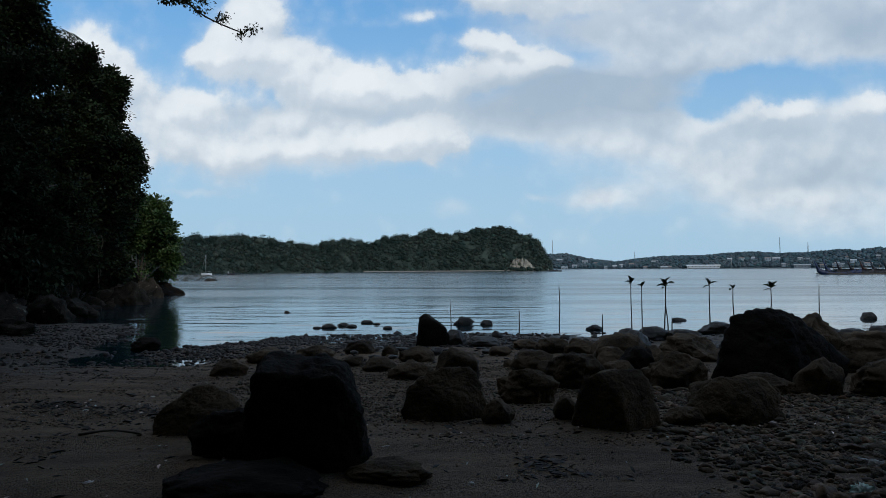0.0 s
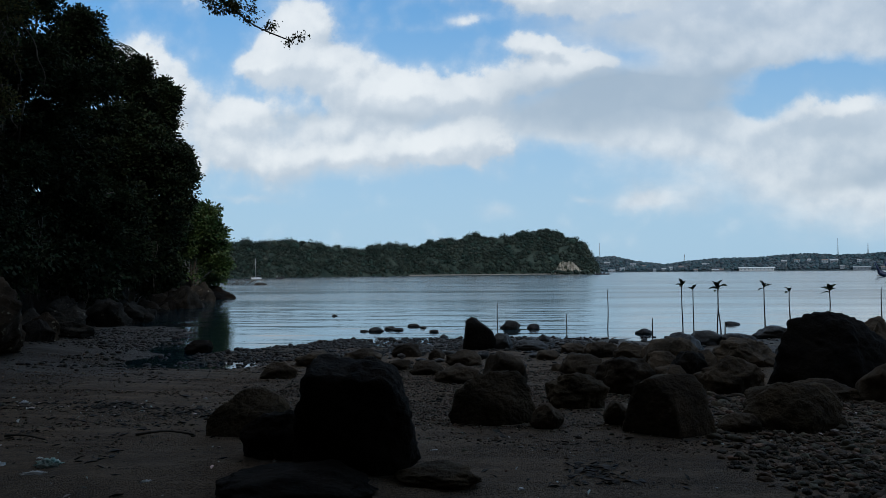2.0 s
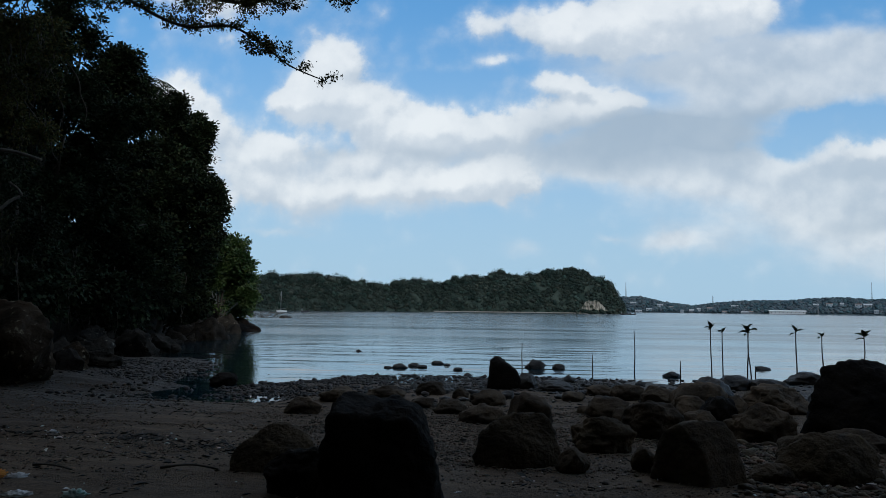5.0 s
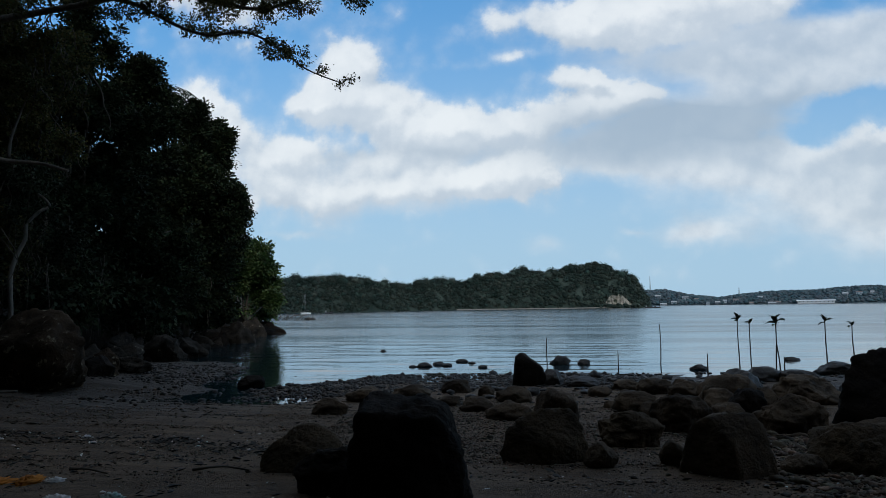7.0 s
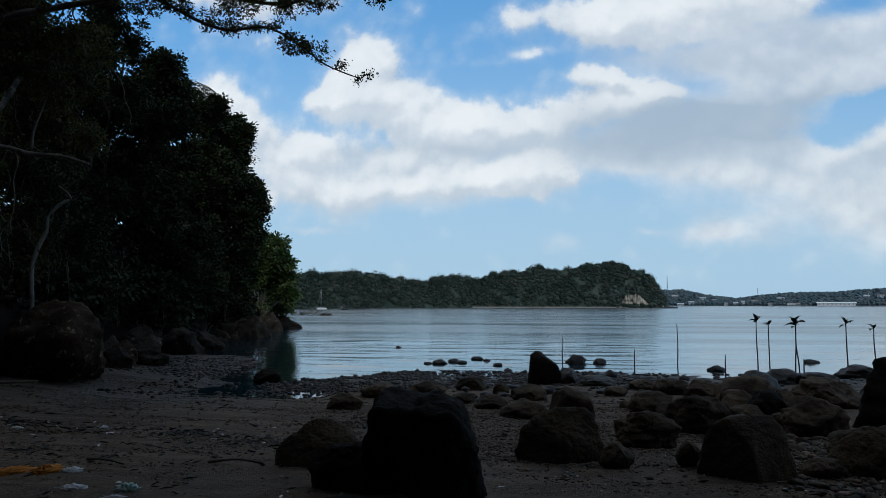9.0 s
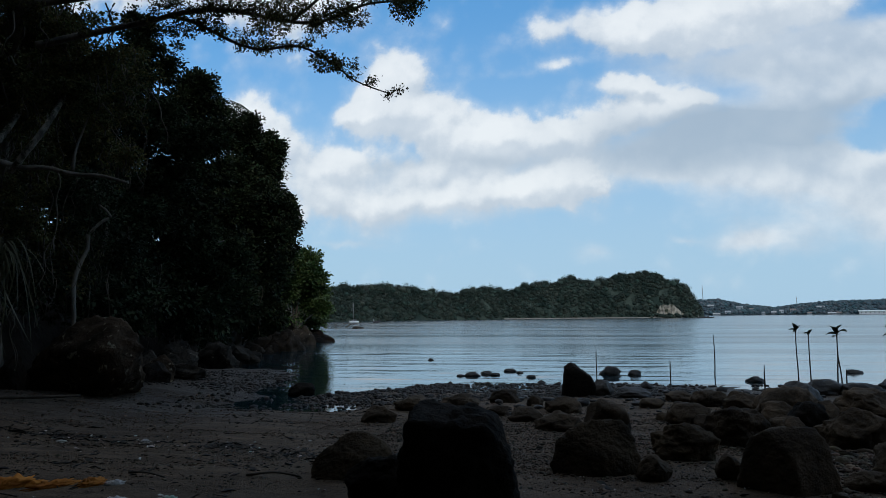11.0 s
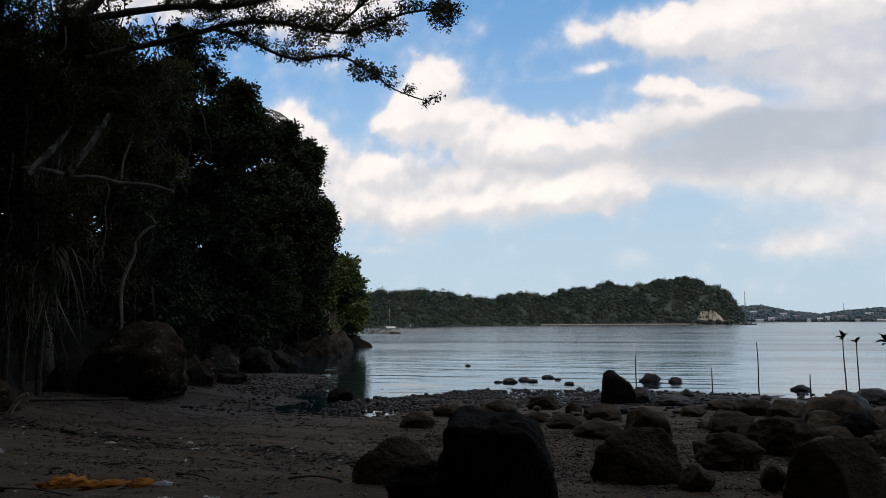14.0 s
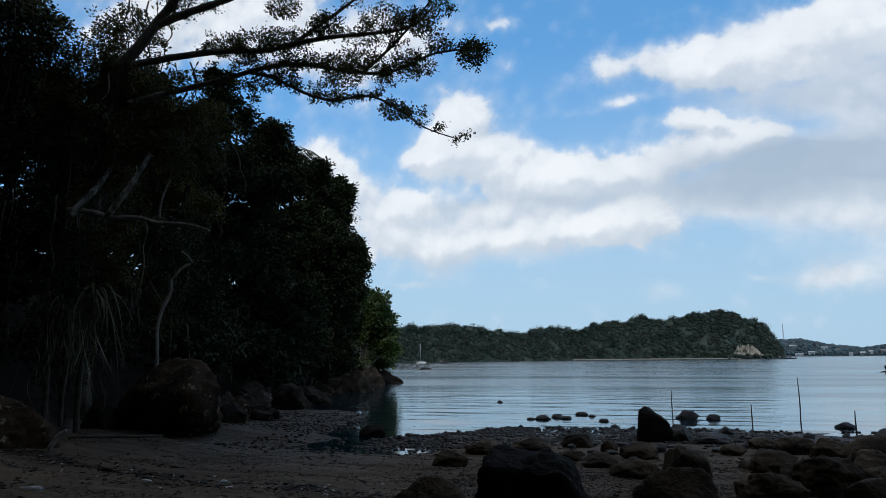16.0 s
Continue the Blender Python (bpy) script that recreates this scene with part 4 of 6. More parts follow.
def seedling(x, y, height, seed, spread, leaves):
    r = random.Random(seed)
    root = empty("mangrove_seedling", x, y, 0.0, "slender mangrove seedling with a leafy top in shallow water", "seedling", "mangrove seedlings")
    lean = (r.uniform(-0.06, 0.06), r.uniform(-0.05, 0.05))
    pts = [(0, 0, -0.35), (lean[0] * 0.3, 0, 0.2 * height), (lean[0] * 1.2, lean[1], 0.6 * height), (lean[0], lean[1], height * 0.96)]
    stem = part("stem", *tube(smooth_path(pts, 4), np.linspace(0.021, 0.012, 13), 6, 0.1, seed), STICK, root, "thin brown stem")
    for k in range(leaves):
        a = 360 * k / leaves + r.uniform(-20, 20)
        s = spread * 0.80 * r.uniform(0.8, 1.15)
        part("leaf", *leaf_blade(s, s * 0.30, r.uniform(-0.1, 0.15), seed + k), LEAF, stem, at=(lean[0], lean[1], height * r.uniform(0.92, 0.98)), rot=(r.uniform(-20, 20), (-52, -10, -30, 6)[k % 4] + r.uniform(-10, 10), a))
    return root


seedling(5.59, 20.69, 1.42, 40, 0.27, 7)
seedling(6.01, 21.06, 1.31, 41, 0.2, 5)
seedling(5.99, 18.89, 1.41, 42, 0.33, 6)
seedling(6.42, 19.90, 1.30, 43, 0.22, 5)
seedling(7.33, 19.16, 1.41, 44, 0.26, 7)
seedling(8.73, 20.92, 1.25, 45, 0.23, 5)
seedling(9.58, 20.48, 1.24, 46, 0.33, 6)


def stake(x, y, height, seed, z=-0.3):
    r = random.Random(seed)
    k = r.uniform(-0.04, 0.04)
    pts = [(0, 0, -0.3), (k, 0.01, height * 0.5), (k * 0.4, 0, height)]
    return thing("stake", *tube(smooth_path(pts, 5), np.linspace(0.022, 0.010, 11), 6, 0.15, seed), STICK, (x, y, 0.0), "thin bare wooden stake standing in shallow water", "stake", "stakes in the water")


stake(0.26, 22.66, 0.79, 60)
stake(2.23, 20.47, 0.56, 61)
stake(3.65, 22.03, 1.23, 62)
stake(4.26, 18.65, 0.56, 63)
stake(6.30, 19.20, 0.43, 64)
stake(13.49, 24.99, 1.19, 65)

# ---- trees ----


def leaf_cloud(blobs, clumps, per, size, seed, droop=0.25, puff=0.0):
    """Leaves in clumps over the shells of ellipsoids (x, y, z, rx, ry, rz): a mesh of folded diamond leaves.

    With puff the crown breaks up into smaller rounded masses of that share of its width.
    """
    g = np.random.default_rng(seed)
    big = blobs
    if puff:
        small = []
        for x, y, z, a, b_, c_ in blobs:
            for _ in range(int(5.0 / puff)):
                q = g.standard_normal(3) + (0, 0, 0.25)
                q /= np.linalg.norm(q)
                k, m = g.uniform(0.40, 0.80), puff * g.uniform(0.45, 1.1)
                small.append((x + q[0] * a * k, y + q[1] * b_ * k, z + q[2] * c_ * k, a * m, b_ * m, c_ * m * 0.85))
        blobs = small
    vol = np.array([b[3] * b[5] + b[4] * b[5] for b in blobs])
    pick = g.choice(len(blobs), clumps, p=vol / vol.sum())
    b = np.array(blobs)[pick]
    d = g.standard_normal((clumps, 3)) + (0, 0, 0.45 if puff else 0.0)
    d /= np.linalg.norm(d, axis=1, keepdims=True)
    lump = np.array([noise.fractal((q[0] * 2.3 + seed, q[1] * 2.3 + i * 0.37, q[2] * 2.3), 1.0, 2.0, 3) for q, i in zip(d, pick)])
    rad = (0.84 - 0.40 * g.random(clumps) ** 1.4) * (1 + 0.36 * lump)
    if puff:
        rad = 1.02 - 0.50 * g.random(clumps) ** 1.3 + 0.30 * lump
        # a share of loose sprays between the masses
        loose = g.random(clumps) < 0.09
        whole = np.array(big)[g.integers(len(big), size=clumps)]
        b[loose], rad[loose] = whole[loose], 0.55 + 0.45 * g.random(int(loose.sum()))
    c = b[:, :3] + d * b[:, 3:] * rad[:, None]
    n = clumps * per
    ci = np.repeat(np.arange(clumps), per)
    spread = size * 1.8 * (0.6 + 0.8 * g.random(clumps))
    off = g.standard_normal((n, 3))
    off *= (g.random(n) ** 0.6 / np.linalg.norm(off, axis=1))[:, None] * spread[ci][:, None] * (1.0, 1.0, 0.75)
    p = c[ci] + off
    axis_ = off / (np.linalg.norm(off, axis=1, keepdims=True) + 1e-6) + d[ci] * 0.6 + g.standard_normal((n, 3)) * 0.35
    axis_[:, 2] -= droop
    axis_ /= np.linalg.norm(axis_, axis=1, keepdims=True)
    side = np.cross(axis_, g.standard_normal((n, 3)) * 0.6 + (0, 0, 1.0))
    side /= np.linalg.norm(side, axis=1, keepdims=True) + 1e-6
    up = np.cross(side, axis_)
    s = (size * (0.55 + 0.5 * g.random(n)))[:, None]
    v = np.stack([p, p + axis_ * s * 0.55 + side * s * 0.34 + up * s * 0.08, p + axis_ * s, p + axis_ * s * 0.55 - side * s * 0.34 + up * s * 0.08], 1).reshape(-1, 3)
    i = np.arange(n)[:, None] * 4
    return v, np.concatenate([i + np.array((0, 1, 2)), i + np.array((0, 2, 3))])


def tree(x, y, blobs, clumps, per, size, seed, leaf, label, trunk_r=0.2, bark=BARK, puff=0.30):
    """A tree: bent tapered trunk, a limb to each part of the crown, and the leafy crown."""
    r = random.Random(seed)
    z = max(hill_height(x, y), ground_at(x, y)) - 0.3
    root = empty("tree", x, y, z, label, "tree", "trees on the bank")
    local = [(a - x, b - y, c - z, e, max(e * 0.85, 1.0), h) for a, b, c, e, h in blobs]
    top = max(local, key=lambda q: q[2])
    mid = Vector((top[0] * 0.45 + r.uniform(-0.3, 0.3), top[1] * 0.45, top[2] * 0.5))
    pts = smooth_path([(0, 0, -0.3), (mid[0] * 0.4, mid[1] * 0.4, top[2] * 0.22), mid, (top[0], top[1], top[2] + top[5] * 0.3)], 5)
    part("trunk", *tube(pts, np.linspace(trunk_r, trunk_r * 0.25, len(pts)), 9, 0.12, seed), bark, root)
    for q in local:
        for k in range(2):
            start = pts[int(len(pts) * (0.35 + 0.2 * k))]
            end = Vector(q[:3]) + Vector((r.uniform(-0.5, 0.5) * q[3], r.uniform(-0.5, 0.5) * q[4], r.uniform(-0.1, 0.6) * q[5]))
            way = smooth_path([start, start.lerp(end, 0.5) + Vector((r.uniform(-0.3, 0.3), r.uniform(-0.3, 0.3), 0.3)), end], 4)
            part("limb", *tube(way, np.linspace(trunk_r * 0.45, trunk_r * 0.1, len(way)), 6, 0.1, seed + k), bark, root)
    part("crown", *leaf_cloud(local, clumps, per, size, seed, 0.25, puff), leaf, root, kind="stuff")
    return root


tree(-20.5, 46.5, [(-19.7, 46.1, 3.6, 2.5, 3.5), (-20.3, 50.3, 2.0, 1.1, 1.3)], 747, 42, 0.252, 11, LEAF_SUNLIT, "broad-leaved tree leaning over the rocks, its leaves coloured as sunlit", 0.18)
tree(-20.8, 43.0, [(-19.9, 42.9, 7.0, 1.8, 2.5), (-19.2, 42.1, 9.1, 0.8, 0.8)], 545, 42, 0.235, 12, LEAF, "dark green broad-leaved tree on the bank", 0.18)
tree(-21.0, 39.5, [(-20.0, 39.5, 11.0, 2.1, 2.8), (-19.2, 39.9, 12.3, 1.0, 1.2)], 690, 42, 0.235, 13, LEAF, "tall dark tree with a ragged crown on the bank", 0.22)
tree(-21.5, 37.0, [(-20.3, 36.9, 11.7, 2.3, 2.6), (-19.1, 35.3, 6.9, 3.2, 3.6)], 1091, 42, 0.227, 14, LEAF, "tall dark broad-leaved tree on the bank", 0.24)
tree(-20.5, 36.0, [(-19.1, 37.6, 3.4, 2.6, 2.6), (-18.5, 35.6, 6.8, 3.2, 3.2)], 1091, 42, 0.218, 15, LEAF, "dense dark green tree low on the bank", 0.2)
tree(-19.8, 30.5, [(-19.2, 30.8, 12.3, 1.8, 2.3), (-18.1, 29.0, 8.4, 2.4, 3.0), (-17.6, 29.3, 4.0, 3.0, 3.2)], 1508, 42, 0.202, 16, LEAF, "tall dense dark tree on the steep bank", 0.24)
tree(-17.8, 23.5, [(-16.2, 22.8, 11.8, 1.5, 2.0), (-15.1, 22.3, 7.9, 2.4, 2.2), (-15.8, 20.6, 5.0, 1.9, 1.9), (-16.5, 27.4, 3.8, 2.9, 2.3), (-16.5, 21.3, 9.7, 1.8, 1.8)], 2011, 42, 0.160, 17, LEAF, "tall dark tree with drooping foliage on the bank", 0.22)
tree(-16.6, 16.8, [(-14.7, 16.5, 9.3, 2.3, 1.5), (-14.1, 15.6, 6.7, 2.2, 1.7), (-14.9, 16.1, 3.6, 2.2, 1.4)], 1900, 42, 0.126, 18, LEAF_OLIVE, "olive green tree hung with creepers on the bank", 0.2)
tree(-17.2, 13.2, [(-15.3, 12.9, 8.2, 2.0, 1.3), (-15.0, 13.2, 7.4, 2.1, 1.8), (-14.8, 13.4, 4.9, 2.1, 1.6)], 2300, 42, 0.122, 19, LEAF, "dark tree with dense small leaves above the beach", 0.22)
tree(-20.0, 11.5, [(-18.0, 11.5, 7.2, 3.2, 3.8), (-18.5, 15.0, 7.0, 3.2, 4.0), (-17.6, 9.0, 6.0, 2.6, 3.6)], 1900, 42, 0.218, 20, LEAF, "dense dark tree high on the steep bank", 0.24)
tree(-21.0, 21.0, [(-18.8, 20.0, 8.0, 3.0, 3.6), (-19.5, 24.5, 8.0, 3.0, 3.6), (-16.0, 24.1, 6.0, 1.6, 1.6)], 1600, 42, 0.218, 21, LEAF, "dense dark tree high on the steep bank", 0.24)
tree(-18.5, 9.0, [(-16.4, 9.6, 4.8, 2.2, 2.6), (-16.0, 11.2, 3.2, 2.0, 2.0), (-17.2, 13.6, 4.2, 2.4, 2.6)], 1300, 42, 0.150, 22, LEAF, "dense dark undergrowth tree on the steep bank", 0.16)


# unseen trees added behind and above the camera to keep the beach in shade
for x, y, blobs, seed in (
    (-6.0, -4.0, [(-5.0, -2.0, 8.5, 4.5, 2.0), (-3.5, 2.5, 9.0, 4.2, 1.5), (-4.0, 5.5, 9.8, 3.2, 1.0)], 31),
    (2.5, -5.0, [(2.5, -2.5, 8.5, 4.8, 2.0), (2.5, 2.5, 9.0, 4.2, 1.5), (2.0, 5.5, 9.8, 3.2, 1.0)], 32),
    (10.5, -4.0, [(9.5, -2.0, 8.5, 4.8, 2.2), (8.8, 2.0, 9.0, 3.0, 1.2)], 33),
    (-14.0, 3.0, [(-13.5, 1.5, 8.5, 3.6, 2.4)], 34),
):
    tree(x, y, blobs, 1000, 20, 0.50, seed, LEAF, "unseen spreading tree added behind the camera for shade", 0.3, puff=0.0)

# the old tree that leans out over the beach
TREE_AT = Vector((-11.0, 11.2, 0.0))


def limb(points, r0, r1, seed, root, bark=BARK):
    pts = smooth_path([Vector(p) - TREE_AT for p in points], 5)
    return part("limb", *tube(pts, np.linspace(r0, r1, len(pts)), 8, 0.10, seed), bark, root), pts


def twigs_and_leaves(lines, seed, per_metre, leaf_size):
    """Fine twigs that fork from limbs, with small leaves in tufts towards their ends."""
    r, g = random.Random(seed), np.random.default_rng(seed)
    wood, tufts = [], []
    for pts, start, reach in lines:
        n = len(pts)
        length = sum((pts[i + 1] - pts[i]).length for i in range(n - 1))
        for _ in range(int(length * per_metre)):
            t = start + (1 - start) * r.random()
            i = min(int(t * (n - 1)), n - 2)
            p = pts[i].lerp(pts[i + 1], t * (n - 1) - i)
            d = (pts[i + 1] - pts[i]).normalized() * r.uniform(0.3, 1.0) + Vector((r.uniform(-0.8, 0.8), r.uniform(-0.8, 0.8), r.uniform(-0.20, 0.75)))
            q = p + d.normalized() * reach * r.uniform(0.35, 1.0)
            way = [p, p.lerp(q, 0.5) + Vector((0, 0, r.uniform(-0.05, 0.08))), q]
            wood.append(tube(way, (0.014, 0.010, 0.004), 4, 0, 1))
            tufts += [p.lerp(q, k) for k in (0.45, 0.7, 0.88, 1.0)]
    c = np.array([q[:] for q in tufts])
    per = 14
    n = len(c) * per
    p = np.repeat(c, per, 0) + g.standard_normal((n, 3)) * (0.056, 0.056, 0.040)
    a = g.standard_normal((n, 3)) + (0.2, 0, -0.25)
    a /= np.linalg.norm(a, axis=1, keepdims=True)
    side = np.cross(a, g.standard_normal((n, 3)))
    side /= np.linalg.norm(side, axis=1, keepdims=True)
    up = np.cross(side, a)
    s = (leaf_size * (0.6 + 0.8 * g.random(n)))[:, None]
    v = np.stack([p, p + a * s * 0.5 + side * s * 0.27 + up * s * 0.06, p + a * s, p + a * s * 0.5 - side * s * 0.27 + up * s * 0.06], 1).reshape(-1, 3)
    i = np.arange(n)[:, None] * 4
    return joined(wood), (v, np.concatenate([i + np.array((0, 1, 2)), i + np.array((0, 2, 3))]))


old = empty("tree", *TREE_AT, "old grey-barked tree leaning out over the beach", "tree", "trees on the bank")
_, p0 = limb([(-14.6, 15.0, 0.6), (-14.2, 14.4, 2.6), (-13.0, 13.2, 4.6), (-11.6, 11.8, 6.2), (-10.6, 10.9, 7.1), (-10.12, 10.48, 7.54)], 0.20, 0.12, 1, old)
_, p1 = limb([(-10.12, 10.48, 7.54), (-9.7, 10.59, 7.94), (-9.32, 10.66, 8.45), (-8.94, 10.72, 8.96), (-8.69, 10.79, 9.51), (-8.3, 10.8, 10.6)], 0.12, 0.07, 2, old)
_, p2 = limb([(-9.32, 10.66, 8.45), (-8.62, 10.85, 8.73), (-7.94, 10.98, 8.93), (-7.15, 11.14, 9.19), (-6.2, 11.2, 9.5)], 0.085, 0.04, 3, old)
_, p3 = limb([(-9.89, 10.56, 7.62), (-8.81, 10.83, 7.8), (-7.9, 11.01, 7.86), (-7.06, 11.08, 7.78), (-6.04, 11.21, 7.92), (-5.04, 11.35, 7.95), (-4.24, 11.34, 7.94), (-3.73, 11.31, 8.23)], 0.075, 0.02, 4, old)
_, p4 = limb([(-9.9, 10.7, 6.9), (-9.13, 10.95, 7.12), (-8.0, 11.18, 7.36), (-7.16, 11.26, 7.52), (-6.36, 11.38, 7.52), (-5.25, 11.58, 7.28), (-4.55, 11.55, 7.23), (-3.75, 11.51, 7.44), (-2.89, 11.54, 7.44)], 0.068, 0.016, 5, old)
_, p5 = limb([(-7.5, 11.22, 7.45), (-7.0, 11.30, 7.30), (-6.35, 11.38, 6.94), (-5.78, 11.45, 6.75), (-5.11, 11.54, 6.79), (-4.54, 11.55, 6.5), (-3.98, 11.54, 6.05), (-3.32, 11.54, 5.75)], 0.040, 0.010, 6, old)
_, p6 = limb([(-5.25, 11.58, 7.28), (-4.6, 11.5, 7.7), (-4.0, 11.5, 8.3), (-3.6, 11.5, 8.8)], 0.035, 0.01, 7, old)
_, p7 = limb([(-6.6, 11.2, 7.85), (-5.9, 11.4, 8.4), (-5.0, 11.4, 8.9), (-4.2, 11.4, 9.2)], 0.045, 0.012, 8, old)
wood, leaves = twigs_and_leaves([(p0, 0.75, 0.7), (p1, 0.1, 0.6), (p2, 0.1, 0.6), (p3, 0.15, 0.5), (p4, 0.1, 0.5), (p5, 0.1, 0.32), (p6, 0.0, 0.45), (p7, 0.1, 0.45)], 5, 9, 0.050)
part("twig_spray", *wood, BARK, old, kind="stuff")
part("crown", *leaves, LEAF_OLIVE, old, kind="stuff")
PADS = [
    (3.77, 7.86, 0.60, 0.24), (4.52, 7.63, 0.55, 0.22), (5.24, 7.53, 0.50, 0.22), (5.94, 7.21, 0.55, 0.19), (6.50, 7.06, 0.43, 0.16), (5.01, 7.07, 0.48, 0.14), (5.71, 6.91, 0.43, 0.13),
    (4.28, 7.27, 0.36, 0.14), (4.00, 8.25, 0.36, 0.22), (4.49, 8.49, 0.38, 0.22), (5.10, 8.24, 0.38, 0.18), (5.72, 8.03, 0.38, 0.18), (6.38, 7.99, 0.43, 0.16), (7.07, 7.91, 0.31, 0.20),
    (6.83, 8.26, 0.43, 0.14), (7.59, 8.02, 0.26, 0.14), (7.37, 7.54, 0.26, 0.14), (7.98, 7.38, 0.38, 0.14), (8.12, 6.98, 0.24, 0.24), (7.07, 7.12, 0.38, 0.14), (6.61, 7.47, 0.26, 0.14),
    (3.92, 7.03, 0.31, 0.14), (3.41, 7.81, 0.36, 0.17), (6.45, 6.45, 0.38, 0.12), (7.06, 6.06, 0.31, 0.12),
]
pads = [(x, (-0.35, 0.1, 0.4)[k % 3], z, a, 0.35, c) for k, (x, z, a, c) in enumerate(PADS)] + [(2.82, 0.20, 8.20, 0.48, 0.38, 0.18), (0.92, -0.40, 8.76, 0.50, 0.38, 0.34), (0.53, -0.40, 8.39, 0.51, 0.38, 0.30)]
part("foliage_pad", *leaf_cloud(pads, 1500, 15, 0.056, 91, 0.3), LEAF_OLIVE, old, "flat sprays of small olive leaves", kind="stuff")
for seed, line_, r0, r1, bark in ((11, [(-10.9, 10.4, 4.75), (-10.45, 10.5, 4.70), (-9.99, 10.6, 4.58), (-9.55, 10.72, 4.57), (-9.12, 10.83, 4.46), (-8.6, 10.95, 4.42), (-8.15, 11.07, 4.29)], 0.06, 0.028, BARK_PALE), (12, [(-10.20, 10.57, 4.50), (-9.93, 10.55, 4.77), (-9.68, 10.64, 5.17), (-9.59, 10.86, 5.62), (-9.89, 11.52, 6.32)], 0.065, 0.045, BARK_SPOTTED), (13, [(-10.60, 10.18, 4.58), (-10.47, 10.31, 4.84), (-10.39, 10.53, 5.15), (-10.50, 10.98, 5.68), (-10.64, 11.40, 6.22)], 0.072, 0.05, BARK_SPOTTED), (14, [(-9.58, 11.39, 4.66), (-9.62, 11.48, 5.05), (-9.59, 11.64, 5.53), (-9.62, 11.87, 5.99)], 0.035, 0.012, BARK)):
    limb(line_, r0, r1, seed, old, bark)
slim = empty("tree", -11.85, 14.31, 0.3, "slim bent pale stem rising behind a boulder", "tree")
part("trunk", *tube(smooth_path([(0, 0, -0.3), (0.02, 0.02, 1.34), (0.00, 0.00, 1.99), (0.00, 0.00, 2.43), (0.08, 0.06, 2.82), (0.20, 0.16, 3.21), (0.21, 0.17, 3.53), (0.40, 0.32, 3.85), (0.56, 0.44, 3.99), (0.48, 0.38, 4.16), (0.35, 0.28, 4.28)], 4), np.linspace(0.06, 0.03, 41), 7, 0.1, 3), BARK_PALE, slim)
part("crown", *leaf_cloud([(0.35, 0.28, 4.68, 0.7, 0.6, 0.5)], 40, 16, 0.11, 3), LEAF, slim, kind="stuff")


# ---- headland across the bay ----


def crowns_mesh(spots, sub, seed, squash=0.8):
    base, f = BALLS[sub]
    g = np.random.default_rng(seed)
    kinds = []
    for k in range(9):
        d = np.array([noise.fractal((p[0] * 1.5 + k * 5, p[1] * 1.5, p[2] * 1.5), 0.9, 2.0, 3) for p in base])
        kinds.append(base * (1 + 0.45 * d[:, None]) + g.standard_normal(base.shape) * 0.045)
    pieces = []
    for x, y, z, s in spots:
        a = g.uniform(0, 6.28)
        q = kinds[int(g.integers(9))] * (s, s, s * squash * g.uniform(0.8, 1.3))
        c, n = math.cos(a), math.sin(a)
        pieces.append((np.stack([q[:, 0] * c - q[:, 1] * n + x, q[:, 0] * n + q[:, 1] * c + y, q[:, 2] + z], 1), f))
    return joined(pieces)


HEAD = [(-23.45, 300, 14.2), (-21.06, 319, 15.8), (-19.63, 330, 16.7), (-17.32, 349, 17.8), (-15.61, 362, 19.2), (-12.99, 383, 17.3), (-10.31, 403, 15.0), (-8.28, 418, 20.8), (-5.76, 434, 17.9), (-4.83, 438, 22.6), (-2.98, 447, 23.6), (-0.89, 456, 27.5), (0.74, 463, 25.0), (2.83, 473, 29.5), (4.68, 481, 32.4), (6.76, 491, 26.2), (7.9, 496, 21.3), (8.81, 500, 14.1)]
H_AZ, H_SHORE, H_TOP = zip(*HEAD)


def headland_at(az, k):
    """Place on the headland: az degrees, k from 0 at the shore to 1 at the ridge and 2 behind."""
    shore_d, top = float(np.interp(az, H_AZ, H_SHORE)), float(np.interp(az, H_AZ, H_TOP)) - 2.0
    d = shore_d + 32 * k
    rise = math.sin(min(k, 1) * math.pi / 2) if k <= 1 else 1 - 0.6 * (k - 1)
    end = sstep(9.3, 7.6, az)
    z = -0.6 + max(0.2, top) * rise * (0.35 + 0.65 * end)
    return d * math.sin(radians(az)), d * math.cos(radians(az)), z


azs, ks = np.linspace(-26, 9.0, 120), np.linspace(-0.1, 2.0, 16)
v = np.array([headland_at(a, max(k, 0)) if k >= 0 else (*headland_at(a, -0.1)[:2], -2.0) for k in ks for a in azs])
i = np.arange(15 * 120).reshape(15, 120)[:, :-1].ravel()
headland = thing("headland", v, np.stack([i, i + 1, i + 121, i + 120], 1), HILL_HAZE_LEAF, (0, 0, 0), "low wooded headland across the bay", "headland", kind="structure")
r = random.Random(4)
spots = []
for _ in range(4200):
    a, k = r.uniform(-25.5, 8.75), r.uniform(0.02, 1.15)
    x, y, z = headland_at(a, k)
    s = r.uniform(0.9, 2.1) * (0.75 + 0.25 * math.hypot(x, y) / 400)
    spots.append((x, y, z + s * 0.5, s))
ridge = []
for _ in range(420):
    x, y, z = headland_at(r.uniform(-25.5, 8.4), r.uniform(0.70, 1.08))
    s = r.choice((1.4, 1.8, 2.4, 3.2)) * r.uniform(0.85, 1.2)
    ridge.append((x, y, z + s * r.uniform(0.4, 0.9), s))
spots = ridge + spots
